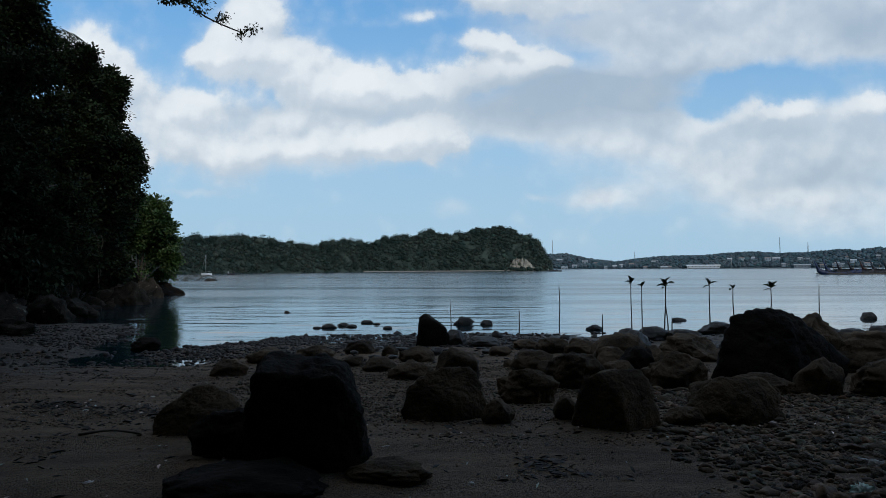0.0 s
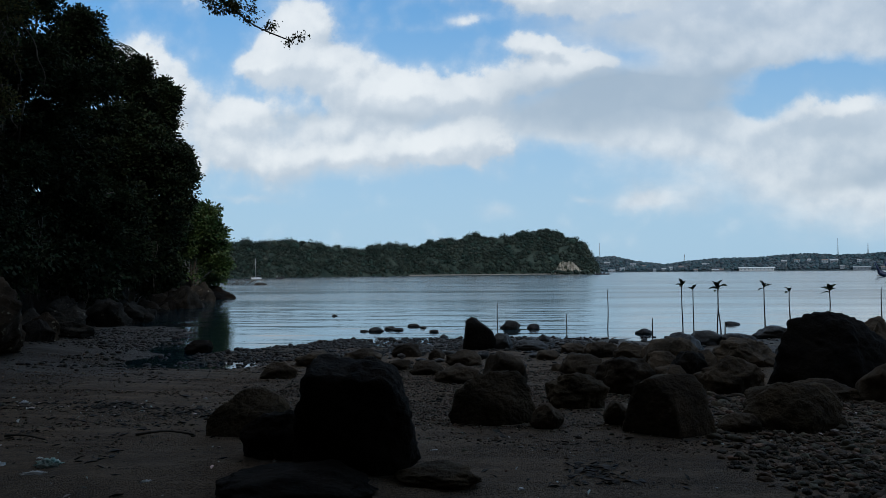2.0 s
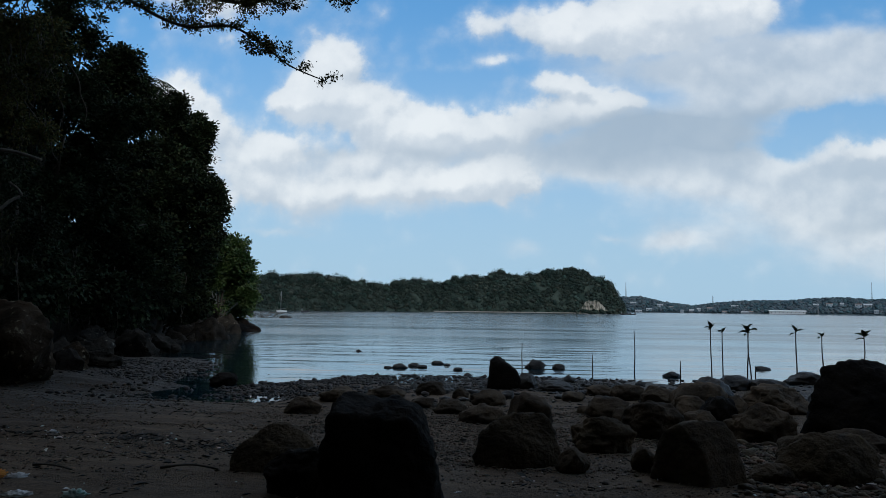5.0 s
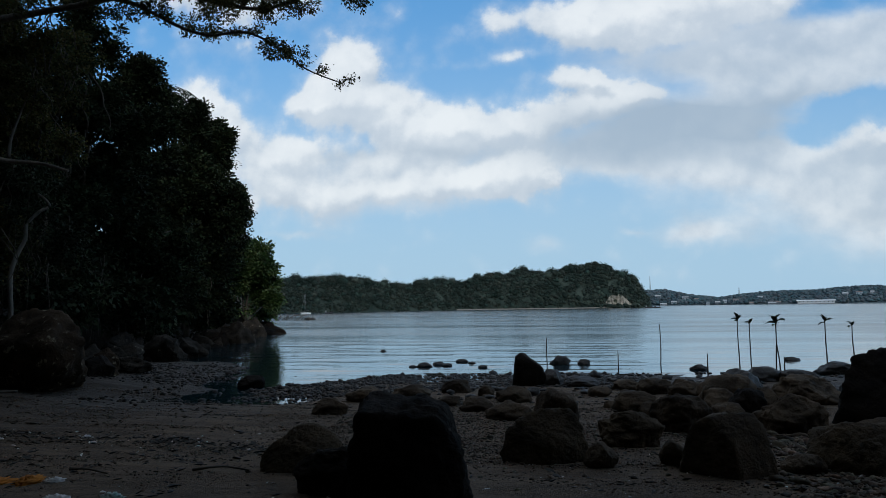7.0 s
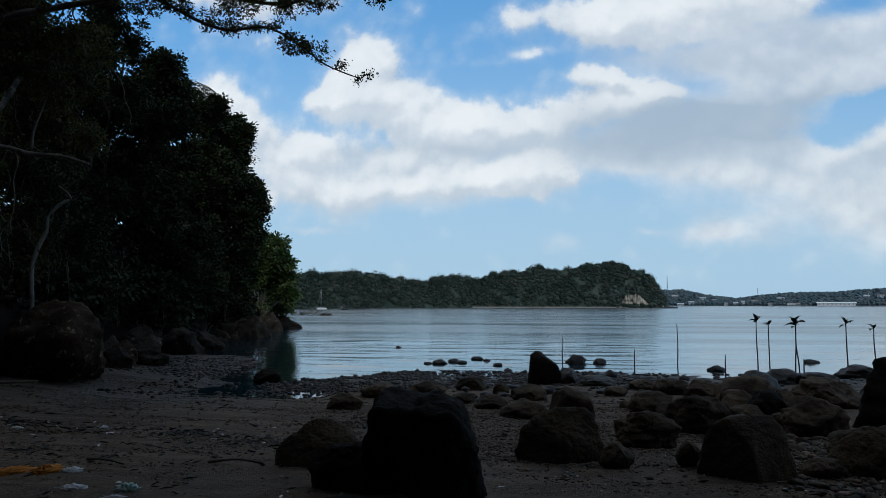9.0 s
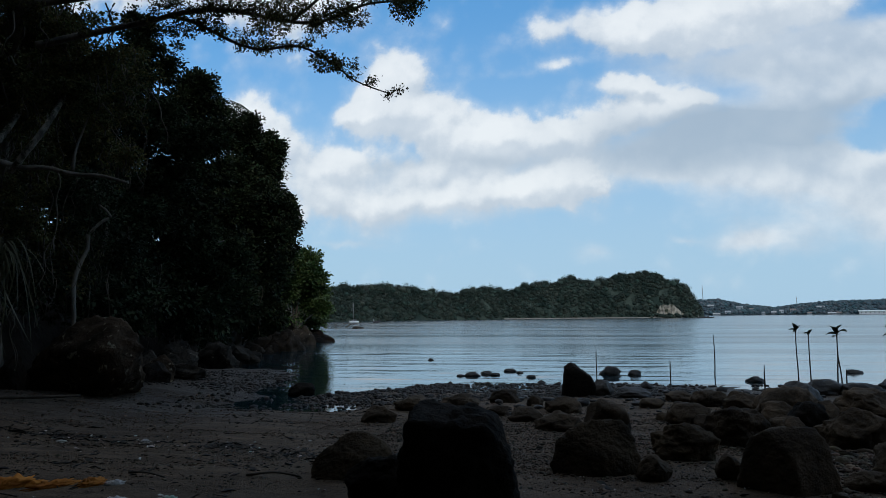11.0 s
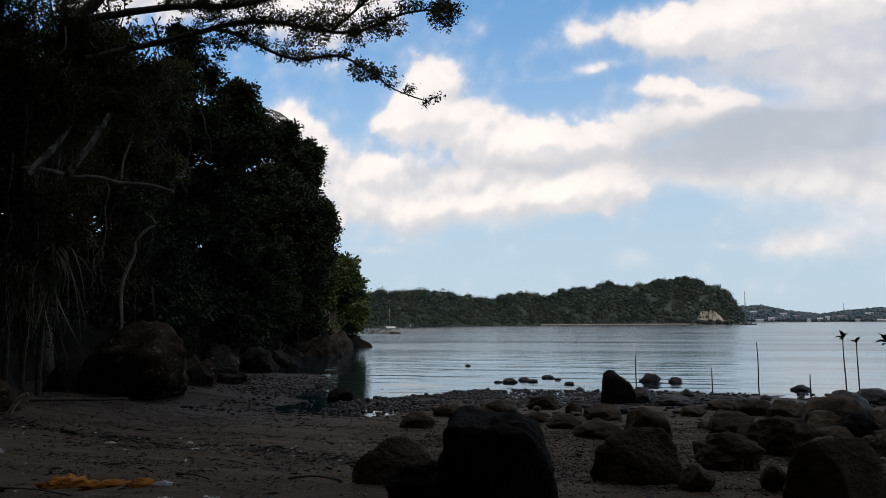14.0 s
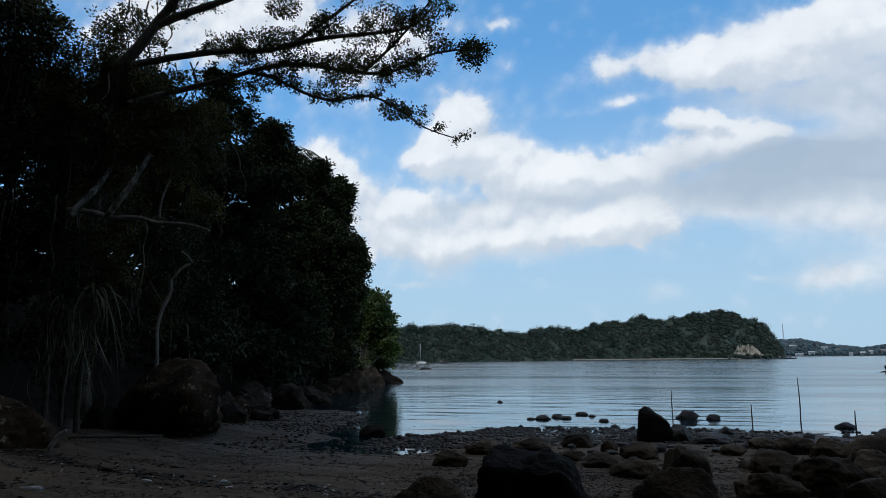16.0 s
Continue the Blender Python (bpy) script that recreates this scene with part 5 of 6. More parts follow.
part("canopy", *crowns_mesh([(x, y, z - 0.3, s * r.uniform(0.6, 0.88)) for x, y, z, s in spots[:3000]], 2, 5), HILL_HAZE_LEAF, headland, "dense dark green tree canopy", kind="stuff")
part("foliage", *leaf_cloud([(x, y, z + 0.1, s * 1.10, s * 1.10, s * 0.9) for x, y, z, s in spots[:3400]], 90000, 6, 0.58, 55), HILL_HAZE_LEAF, headland, "dense dark green tree canopy", kind="stuff")
# a few taller trees that stand out along the ridge
for az, up, s in ((-15.9, 1.0, 2.2), (-16.9, 0.2, 1.9), (-15.2, 0.6, 1.8), (-14.1, -0.3, 2.2), (-18.4, -0.3, 2.0), (-8.2, 0.0, 2.8), (-7.4, -0.3, 2.2), (-4.7, 0.0, 2.4), (-3.4, -0.2, 1.9), (-1.0, 0.0, 2.9), (0.2, -0.3, 2.2), (2.8, 1.8, 1.3), (3.7, 0.2, 2.0), (4.6, -0.2, 2.8)):
    x, y, z = headland_at(az, 0.95)
    t = empty("tree", x, y, z, "tree standing out along the headland ridge", "tree", "ridge trees")
    part("trunk", *tube([(0, 0, -1), (0.1, 0, 1), (0, 0, 2 + up)], (0.2, 0.15, 0.08), 6), BARK, t)
    part("crown", *leaf_cloud([(0, 0, 2 + up, s, s, s * 0.75)], 70, 12, 0.45, int(az * 10) + 400), HILL_HAZE_LEAF, t, kind="stuff")
# bare pale cliff near the point
cols, v = 70, []
for i in range(cols):
    az = 5.15 + 2.75 * i / (cols - 1)
    edge = sstep(5.15, 5.9, az) * sstep(7.9, 6.9, az)
    top = edge * (8.6 - 2.2 * (az - 6.3) * sstep(6.3, 7.4, az) + 2.4 * noise.fractal((az * 3.1, 0, 2), 0.8, 2.0, 4))
    for k in range(13):
        q = k / 12
        d = float(np.interp(az, H_AZ, H_SHORE)) - 2.2 + 3.2 * q + 1.3 * noise.fractal((az * 5.0, q * 1.2, 7), 0.7, 2.0, 5)
        v.append((d * math.sin(radians(az)), d * math.cos(radians(az)), -0.8 + q * (0.8 + max(0.1, top))))
    v.append(((d + 7) * math.sin(radians(az)), (d + 7) * math.cos(radians(az)), -0.8))
f = [(i * 14 + k, i * 14 + 14 + k, i * 14 + 15 + k, i * 14 + 1 + k) for i in range(cols - 1) for k in range(13)]
thing("cliff_face", v, f, CLIFF, (0, 0, 0), "bare pale limestone cliff at the headland's point", "cliff", kind="structure", smooth=False)
shrubs = []
for k in range(60):
    a = r.uniform(5.0, 8.0)
    d = float(np.interp(a, H_AZ, H_SHORE)) - r.uniform(3.0, 4.5)
    shrubs.append((d * math.sin(radians(a)), d * math.cos(radians(a)), r.uniform(0.2, 2.4), r.uniform(0.7, 1.4)))
part("shrub_belt", *crowns_mesh(shrubs, 2, 15), HILL_HAZE_LEAF, headland, "dark shrubs below the cliff", kind="stuff")
# pale sand bar along the foot
pts = [(math.sin(radians(a)) * (np.interp(a, H_AZ, H_SHORE) - 3), math.cos(radians(a)) * (np.interp(a, H_AZ, H_SHORE) - 3), 0.05) for a in np.linspace(-6.5, 6.0, 30)]
v = np.array([(x * q, y * q, z) for q, z in ((0.994, -0.2), (1.0, 0.55), (1.012, 0.6)) for x, y, _ in pts])
i = np.arange(2 * 30).reshape(2, 30)[:, :-1].ravel()
thing("sand_bar", v, np.stack([i, i + 1, i + 31, i + 30], 1), PALE_SAND, (0, 0, 0), "narrow pale sand bar along the headland", "sand bar", kind="structure")

# ---- far shore with the town ----
TOWN = [(7.21, 29.7), (8.95, 35.6), (9.94, 36.8), (11.29, 28.3), (12.63, 22.2), (13.95, 18.5), (15.69, 24.6), (17.82, 29.5), (20.31, 29.6), (22.73, 34.9), (23.9, 36.3), (25.82, 32.6), (28.04, 34.2), (29.47, 38.5), (30.86, 36.0), (31.87, 40.4), (33.52, 39.4), (36.63, 34.3)]
T_AZ, T_TOP = zip(*TOWN)


def far_at(az, k):
    d = 1400 + 90 * k
    top = float(np.interp(az, T_AZ, T_TOP)) - 7
    return d * math.sin(radians(az)), d * math.cos(radians(az)), -1.0 + max(1.0, top) * math.sin(min(k, 1) * math.pi / 2) + (1.5 if k > 0.02 else 0)


azs, ks = np.linspace(6, 38, 110), np.linspace(0, 1.5, 8)
v = np.array([far_at(a, k) for k in ks for a in azs])
i = np.arange(7 * 110).reshape(7, 110)[:, :-1].ravel()
far = thing("far_shore", v, np.stack([i, i + 1, i + 111, i + 110], 1), HAZED_LEAF, (0, 0, 0), "distant wooded shore behind the bay", "shore", kind="structure")
spots = []
for _ in range(8000):
    a, k = r.uniform(6, 37.5), r.uniform(0.05, 1.1)
    x, y, z = far_at(a, k)
    s = r.choice((1.2, 1.6, 2.2, 3.4)) * r.uniform(0.8, 1.2)
    spots.append((x, y, z + s * 0.4, s))
part("canopy", *crowns_mesh(spots, 1, 6), HAZED_LEAF, far, "hazy distant tree canopy", kind="stuff")


def gable(w, d, h, roof):
    v = [(-w / 2, -d / 2, h), (w / 2, -d / 2, h), (w / 2, d / 2, h), (-w / 2, d / 2, h), (-w / 2, 0, h + roof), (w / 2, 0, h + roof)]
    return clean(v, [(0, 1, 5, 4), (2, 3, 4, 5), (0, 4, 3, 0), (1, 2, 5, 1), (0, 3, 2, 1)])


def building(az, k, w, d, h, roof_h, roof_mat, label, name="house", windows=3, group="town houses"):
    x, y, z = far_at(az, k)
    root = empty(name, x, y, z - 1.0, label, name, group, turn=-az)
    part("wall", *box(-w / 2, w / 2, -d / 2, d / 2, 0, h + 1), WHITE_PAINT if name == "warehouse" and az < 22 else TOWN_PAINT, root, smooth=False)
    part("roof", *gable(w * 1.06, d * 1.12, h + 1.01, roof_h), roof_mat, root, smooth=False)
    for q in range(windows):
        cx = (q + 0.5) / windows * w - w / 2
        part("window", *box(cx - w / windows * 0.15, cx + w / windows * 0.15, -d / 2 - 0.15, -d / 2 + 0.3, h * 0.35 + 1, h * 0.75 + 1), GLASS_DARK, root, smooth=False)
    return root


building(20.5, 0.03, 58, 16, 4, 1.8, WHITE_PAINT, "long white warehouse on the distant shore", "warehouse", 9, "waterfront sheds")
building(27.3, 0.03, 26, 14, 3.5, 2.0, GREY_ROOF, "long grey-roofed shed on the far shore", "warehouse", 5, "waterfront sheds")
building(29.6, 0.05, 18, 12, 3.5, 1.6, GREY_ROOF, "grey waterfront shed on the distant shore", "warehouse", 4, "waterfront sheds")
for q in range(34):
    az = 9.3 + 0.74 * q + r.uniform(-0.25, 0.25)
    if 18.6 < az < 22.2:
        continue
    building(az, r.choice((0.02, 0.04, 0.08, 0.2, 0.35)), r.uniform(5, 13), r.uniform(6, 9), r.uniform(2.5, 4.5), r.uniform(1.2, 2.6), r.choice((GREY_ROOF, RED_ROOF, GREY_ROOF, GREY_ROOF)), "small pale house with a pitched roof across the bay", windows=2)


def mast(az, k, height):
    x, y, z = far_at(az, k)
    v, f = joined([tube([(dx, dy, 0), (dx * 0.2, dy * 0.2, height)], (0.28, 0.2), 5) for dx, dy in ((1.2, 0.8), (-1.2, 0.8), (0, -1.3))] + [box(-1.0, 1.0, -0.2, 0.2, height * q, height * q + 0.5) for q in (0.2, 0.4, 0.6, 0.8)])
    return thing("radio_mast", v, f, STEEL, (x, y, z), "tall thin radio mast above the far shore", "mast", "radio masts")


mast(8.95, 0.6, 36)
mast(15.4, 0.8, 18)
mast(25.85, 0.9, 34)
mast(27.7, 0.9, 22)
mast(22.5, 0.02, 22)

# ---- boats ----


def hull(length, beam, depth, prow, stern):
    """An open hull with raised ends, along +x."""
    n, v, f = 17, [], []
    for i in range(n):
        t = i / (n - 1) * 2 - 1
        wide = beam / 2 * max(0.04, (1 - abs(t) ** 2.6))
        sheer = depth + (prow if t > 0 else stern) * abs(t) ** 3.2
        keel = (prow * 0.75 if t > 0 else stern * 0.7) * max(0, abs(t) - 0.55) ** 2 * 4
        x = t * length / 2
        v += [(x, -wide, sheer), (x, -wide * 0.75, keel + (sheer - keel) * 0.35), (x, 0, keel), (x, wide * 0.75, keel + (sheer - keel) * 0.35), (x, wide, sheer), (x, wide * 0.8, sheer - 0.12), (x, 0, keel + (sheer - keel) * 0.55), (x, -wide * 0.8, sheer - 0.12)]
    for i in range(n - 1):
        for k in range(8):
            j = (k + 1) % 8
            f.append((i * 8 + k, (i + 1) * 8 + k, (i + 1) * 8 + j, i * 8 + j))
    for s in (0, (n - 1) * 8):
        for k in (1, 3, 5):
            f.append((s, s + k, s + k + 1, s + (k + 2) % 8))
    return clean(v, f)


def fishing_boat(x, y, turn, length, paint, label, seed):
    rr = random.Random(seed)
    b = empty("outrigger_boat", x, y, -0.25, label, "boat", "moored outrigger boats", turn=turn)
    part("hull", *hull(length, 1.3, 0.85, 1.6, 0.8), paint, b)
    part("stem_post", *tube([(length * 0.46, 0, 1.3), (length * 0.50, 0, 2.4), (length * 0.56, 0, 3.8)], (0.28, 0.22, 0.12), 6), paint, b)
    cabin = part("cabin", *box(-length * 0.28, length * 0.02, -0.5, 0.5, 0.7, 1.45), HULL_DARK, b, smooth=False)
    part("canopy_roof", *box(-length * 0.32, length * 0.06, -0.75, 0.75, 1.47, 1.55), HULL_DARK, cabin, smooth=False)
    for side in (-1, 1):
        part("outrigger_float", *tube([(-length * 0.38, side * 3.0, 0.35), (0, side * 3.05, 0.3), (length * 0.38, side * 3.0, 0.45)], (0.10, 0.12, 0.08), 6), STICK, b)
    for k in (-0.25, 0.0, 0.25):
        part("outrigger_beam", *tube([(k * length, -3.05, 0.4), (k * length, 0, 1.5), (k * length, 3.05, 0.4)], (0.06, 0.08, 0.06), 6), STICK, b)
    part("mast", *tube([(length * 0.1, 0, 0.7), (length * 0.1 - 0.6, 0, 2.2 + 1.2 * rr.random())], (0.07, 0.04), 6), BAMBOO, b)
    return b


for q, (x, y, turn, length, paint) in enumerate(((98.1, 173.7, 176, 9.5, HULL_BLUE), (100.6, 174.9, 172, 8.5, HULL_BLUE), (104.4, 175.9, 178, 9.0, HULL_DARK), (108.2, 176.8, 170, 9.0, HULL_DARK), (111.9, 177.7, 175, 9.5, HULL_RED), (115.3, 178.7, 173, 9.5, HULL_DARK), (119.2, 179.5, 177, 10, HULL_DARK))):
    fishing_boat(x, y, turn, length, paint, ("moored outrigger fishing boat with a %s hull and raised prow" % {"blue_hull_paint": "blue", "dark_hull_paint": "dark", "red_hull_paint": "dull red"}[paint.name]), q)

yacht = empty("sailing_yacht", -82.6, 243, -0.3, "white sailing yacht with bare mast at anchor", "yacht", turn=160)
part("hull", *hull(4.6, 1.4, 0.75, 0.25, 0.1), WHITE_PAINT, yacht)
part("cabin", *box(-1.0, 0.8, -0.45, 0.45, 0.6, 1.0), WHITE_PAINT, yacht, smooth=False)
ymast = part("mast", *tube([(0.3, 0, 0.6), (0.3, 0, 7.6)], (0.09, 0.06), 6), STEEL, yacht)
part("boom", *tube([(0.3, 0, 1.4), (-1.8, 0, 1.5)], (0.06, 0.05), 6), STEEL, ymast)
part("stay", *tube([(0.3, 0, 7.5), (2.2, 0, 0.9)], (0.025, 0.025), 4), STEEL, ymast)
for x, y, turn, s in ((60.0, 382, 15, 6.0), (63.5, 386, 160, 5.0), (-71.5, 235, 30, 2.6)):
    d = empty("dinghy", x, y, -0.2, "small dark open boat on the bay", "boat", "small boats", turn=turn)
    dh = part("hull", *hull(s, s * 0.28, 0.8, 0.7, 0.2), HULL_DARK, d)
    part("thwart", *box(-0.3, 0.3, -s * 0.12, s * 0.12, 0.62, 0.70), BAMBOO, dh, smooth=False)
    part("engine", *box(-s * 0.45, -s * 0.38, -0.2, 0.2, 0.6, 1.5), STEEL, d, smooth=False)

# ---- dead branches on the rocky point ----
snag = empty("driftwood_snag", -43.5, 117.5, -0.1, "bare dead branches lying on the rocky point", "driftwood")
for q in range(14):
    a = r.uniform(-0.6, 1.2)
    s = r.uniform(1.0, 3.6)
    x0 = r.uniform(-2.5, 2.5)
    part("branch", *tube(smooth_path([(x0, r.uniform(-0.5, 0.5), 0.0), (x0 + s * 0.5, 0, s * 0.22 + 0.3), (x0 + s * math.cos(a), r.uniform(-0.5, 0.5), 0.3 + s * 0.6 * abs(math.sin(a)))], 3), np.linspace(0.07, 0.02, 7), 5, 0.1, q), STICK, snag)


# ---- creepers, screw pines and roots on the near bank ----


def creeper(blobs, x, y, clumps, size, seed, leaf, label):
    """A curtain of small leaves on hanging stems."""
    rr = random.Random(seed)
    z = max(hill_height(x, y), ground_at(x, y)) - 0.2
    root = empty("creeper", x, y, z, label, "creeper", "creepers on the bank")
    local = [(a - x, b - y, c - z, e, e * 0.6, h) for a, b, c, e, h in blobs]
    for a, b, c, e, _, h in local:
        for _ in range(5):
            x0, y0 = a + rr.uniform(-0.8, 0.8) * e, b + rr.uniform(-0.3, 0.3) * e
            pts = [(x0, y0, c + h * 0.9)]
            while pts[-1][2] > c - h and len(pts) < 9:
                pts.append((pts[-1][0] + rr.uniform(-0.12, 0.12), pts[-1][1] + rr.uniform(-0.1, 0.1), pts[-1][2] - h * 0.28))
            pts = smooth_path(pts, 3)
            part("vine", *tube(pts, np.linspace(0.018, 0.008, len(pts)), 5, 0.1, seed), BARK, root)
    part("foliage", *leaf_cloud(local, clumps, 22, size, seed, 0.5, 0.45), leaf, root, kind="stuff")
    return root


creeper([(-10.70, 11.38, 6.86, 1.5, 1.2), (-11.73, 11.27, 7.32, 1.2, 1.3), (-11.04, 11.85, 5.71, 1.0, 0.8)], -10.2, 10.2, 420, 0.085, 41, LEAF_OLIVE, "olive creeper draped over the leaning tree")
creeper([(-11.33, 11.22, 4.00, 0.8, 1.3), (-10.56, 11.55, 3.78, 0.5, 1.2)], -10.4, 10.5, 260, 0.075, 42, LEAF_OLIVE, "thin hanging creeper with small yellow-green leaves")
creeper([(-11.6, 10.6, 3.6, 1.2, 1.6), (-12.2, 10.2, 6.0, 1.4, 1.6), (-12.4, 9.6, 8.2, 1.5, 1.5)], -12.2, 10.4, 520, 0.10, 43, LEAF, "dark leafy creeper covering the steep bank")
creeper([(-11.6, 15.2, 3.4, 0.9, 0.8), (-12.6, 15.6, 4.6, 1.2, 1.2)], -12.6, 15.6, 260, 0.10, 44, LEAF, "dark glossy shrub leaves above a boulder")
creeper([(-9.7, 11.6, 7.3, 1.1, 0.9), (-10.6, 11.2, 8.4, 1.3, 1.0)], -11.0, 11.3, 170, 0.09, 45, LEAF_OLIVE, "olive creeper high in the leaning tree")
creeper([(-11.3, 11.7, 6.4, 1.1, 1.2), (-12.2, 12.6, 5.2, 1.2, 1.3)], -12.6, 12.8, 420, 0.09, 47, LEAF_OLIVE, "olive creeper wound round the leaning trunk")
creeper([(-13.2, 12.4, 2.2, 1.3, 1.0), (-12.4, 13.6, 2.6, 1.0, 0.9)], -13.0, 13.0, 320, 0.11, 46, LEAF, "dark undergrowth behind the boulders")

creeper([(-10.05, 10.98, 7.15, 0.85, 0.60), (-9.64, 11.72, 7.02, 0.85, 0.60), (-9.14, 12.36, 6.83, 0.85, 0.60), (-10.24, 10.67, 6.08, 0.85, 0.60), (-9.73, 11.39, 6.03, 0.85, 0.60), (-9.22, 12.05, 5.94, 0.85, 0.60), (-10.68, 10.38, 6.87, 0.85, 0.60), (-9.53, 12.69, 5.05, 0.6, 0.5), (-11.39, 10.07, 7.85, 0.7, 0.5)], -10.4, 10.8, 720, 0.075, 48, LEAF_OLIVE, "olive small-leaved creeper covering the leaning trunk")
creeper([(-11.87, 10.10, 8.52, 0.9, 0.6), (-12.09, 9.84, 7.89, 0.9, 0.6), (-11.29, 10.30, 7.79, 0.9, 0.6), (-12.20, 10.02, 8.90, 0.9, 0.6)], -11.2, 11.0, 420, 0.08, 49, LEAF_OLIVE, "olive leaf sprays hanging beside the leaning tree")

for k in range(12):
    y = 17.5 + 2.3 * k
    x = bank(y) - 0.9 + 0.5 * math.sin(k * 2.1)
    creeper([(x, y, 2.0 + 0.5 * math.sin(k), 1.5, 1.3), (x - 1.2, y + 0.8, 3.8, 1.8, 1.5)], x - 0.8, y, 300, 0.13 + 0.004 * y, 70 + k, LEAF, "dark shrubs hanging over the shore rocks")


def blade_shape(length, width, droop):
    """A long thick strap leaf along +x that bends down."""
    top, n = [], 9
    for i in range(n + 1):
        t = i / n
        wd = width * (1 - t) ** 0.6 * (0.6 + 0.4 * min(1, t * 5)) + 0.002
        x, z = length * (t - 0.35 * droop * t * t), length * (0.45 * t - droop * t * t)
        top += [(x, -wd, z + wd * 0.5), (x, 0, z), (x, wd, z + wd * 0.5)]
    v, m, f = np.array(top + [(x, y, z - 0.006) for x, y, z in top]), len(top), []
    for i in range(n):
        for k in (0, 1):
            a = i * 3 + k
            f += [(a, a + 3, a + 4, a + 1), (m + a, m + a + 1, m + a + 4, m + a + 3)]
        for k in (0, 2):
            a = i * 3 + k
            f.append((a, m + a, m + a + 3, a + 3))
    return clean(v, f)


BLADES = [mesh_of("leaf", *blade_shape(1.15, 0.030, d), LEAF_BLADE) for d in (1.2, 1.5, 1.9, 2.3)]


def screw_pine(x, y, z, leaves, seed, scale=1.0):
    rr = random.Random(seed)
    base = max(hill_height(x, y), ground_at(x, y)) - 0.2
    root = empty("screw_pine", x, y, base, "screw pine with long drooping strap leaves", "screw pine", "screw pines on the bank")
    part("trunk", *tube(smooth_path([(-0.9, 0.7, -0.1), (-0.7, 0.5, (z - base) * 0.5), (0, 0, z - base)], 4), np.linspace(0.06, 0.05, 9), 7, 0.1, seed), STICK, root)
    for k in range(leaves):
        ob = new("leaf", BLADES[rr.randrange(4)])
        ob.parent = root
        ob.matrix_basis = pose(0, 0, z - base + rr.uniform(-0.15, 0.15), rr.uniform(-15, 15), rr.uniform(-25, 35), k * 137.5) @ Matrix.Scale(scale * rr.uniform(0.8, 1.2), 4)
    return root


screw_pine(-10.58, 10.90, 3.18, 64, 51, 0.80)
screw_pine(-11.00, 10.50, 2.98, 34, 52, 0.55)
screw_pine(-11.9, 11.8, 2.5, 28, 53, 0.6)


def roots(x, y, z, count, reach, seed, label):
    rr = random.Random(seed)
    root = empty("exposed_roots", x, y, z, label, "roots", "exposed roots")
    for k in range(count):
        pts = [(rr.uniform(-0.3, 0.3), rr.uniform(-0.1, 0.3), 0)]
        for _ in range(5):
            pts.append((pts[-1][0] + rr.uniform(-0.22, 0.26), pts[-1][1] + rr.uniform(-0.12, 0.06), pts[-1][2] - reach / 5 * rr.uniform(0.7, 1.2)))
        pts = smooth_path(pts, 3)
        part("root", *tube(pts, np.linspace(0.009, 0.004, len(pts)), 5, 0.2, seed + k), BARK, root)
    return root


roots(-10.5, 10.85, 2.3, 6, 1.5, 61, "pale thin roots hanging down the bank")
roots(-9.5, 10.9, 3.3, 5, 1.4, 62, "pale thin aerial roots hanging from a limb")
roots(-11.5, 10.4, 2.2, 4, 1.2, 63, "pale thin roots hanging down the bank")

# ---- palm that shows above the bank trees ----
palm = empty("palm", -22.0, 38.2, 5.0, "palm with feathered fronds behind the bank trees", "palm")
part("trunk", *tube(smooth_path([(0, 0, -0.5), (0.3, -0.2, 4.5), (0.6, -0.5, 9.2)], 4), np.linspace(0.16, 0.11, 9), 8), BARK, palm)
for k in range(9):
    a = radians(40 * k + 8)
    tip = Vector((0.6 + 1.9 * math.cos(a), -0.5 + 1.9 * math.sin(a), 9.2 + 0.25 * math.sin(3 * k)))
    spine = smooth_path([(0.6, -0.5, 9.2), (0.6 + 0.95 * math.cos(a), -0.5 + 0.95 * math.sin(a), 9.85), tip], 8)
    pieces = [tube(spine, np.linspace(0.025, 0.008, len(spine)), 5)]
    for i in range(2, len(spine)):
        for s in (-1, 1):
            d = Vector((-math.sin(a) * s, math.cos(a) * s, -0.45)).normalized() * 0.55 + Vector((math.cos(a), math.sin(a), 0)) * 0.22
            q = spine[i] + d
            pieces.append((np.array([(spine[i] + Vector((0, 0, 0.02)))[:], (spine[i].lerp(q, 0.5) + Vector((0.03, 0.03, 0.03)))[:], q[:], (spine[i].lerp(q, 0.5) - Vector((0.03, 0.03, 0.0)))[:]]), np.array([(0, 1, 2), (0, 2, 3), (0, 1, 3), (1, 2, 3)])))
    part("frond", *joined(pieces), LEAF, palm)

# ---- rocks along the foot of the bank ----
rr = random.Random(77)
for k in range(44):
    y = 17 + 36 * (k / 43) ** 1.2 + rr.uniform(-0.6, 0.6)
    x = bank(y) + rr.uniform(-0.6, 1.9)
    w = rr.choice((0.5, 0.7, 0.9, 1.2, 1.7)) * rr.uniform(0.8, 1.2) * (0.8 + 0.010 * y)
    boulder(x, y, max(ground_at(x, y), hill_height(x, y), -0.3) - 0.05, w, w * rr.uniform(0.4, 0.85), 200 + k, "bank", square=3.4, sub=4, turn=rr.uniform(0, 90), blocky=0.3)
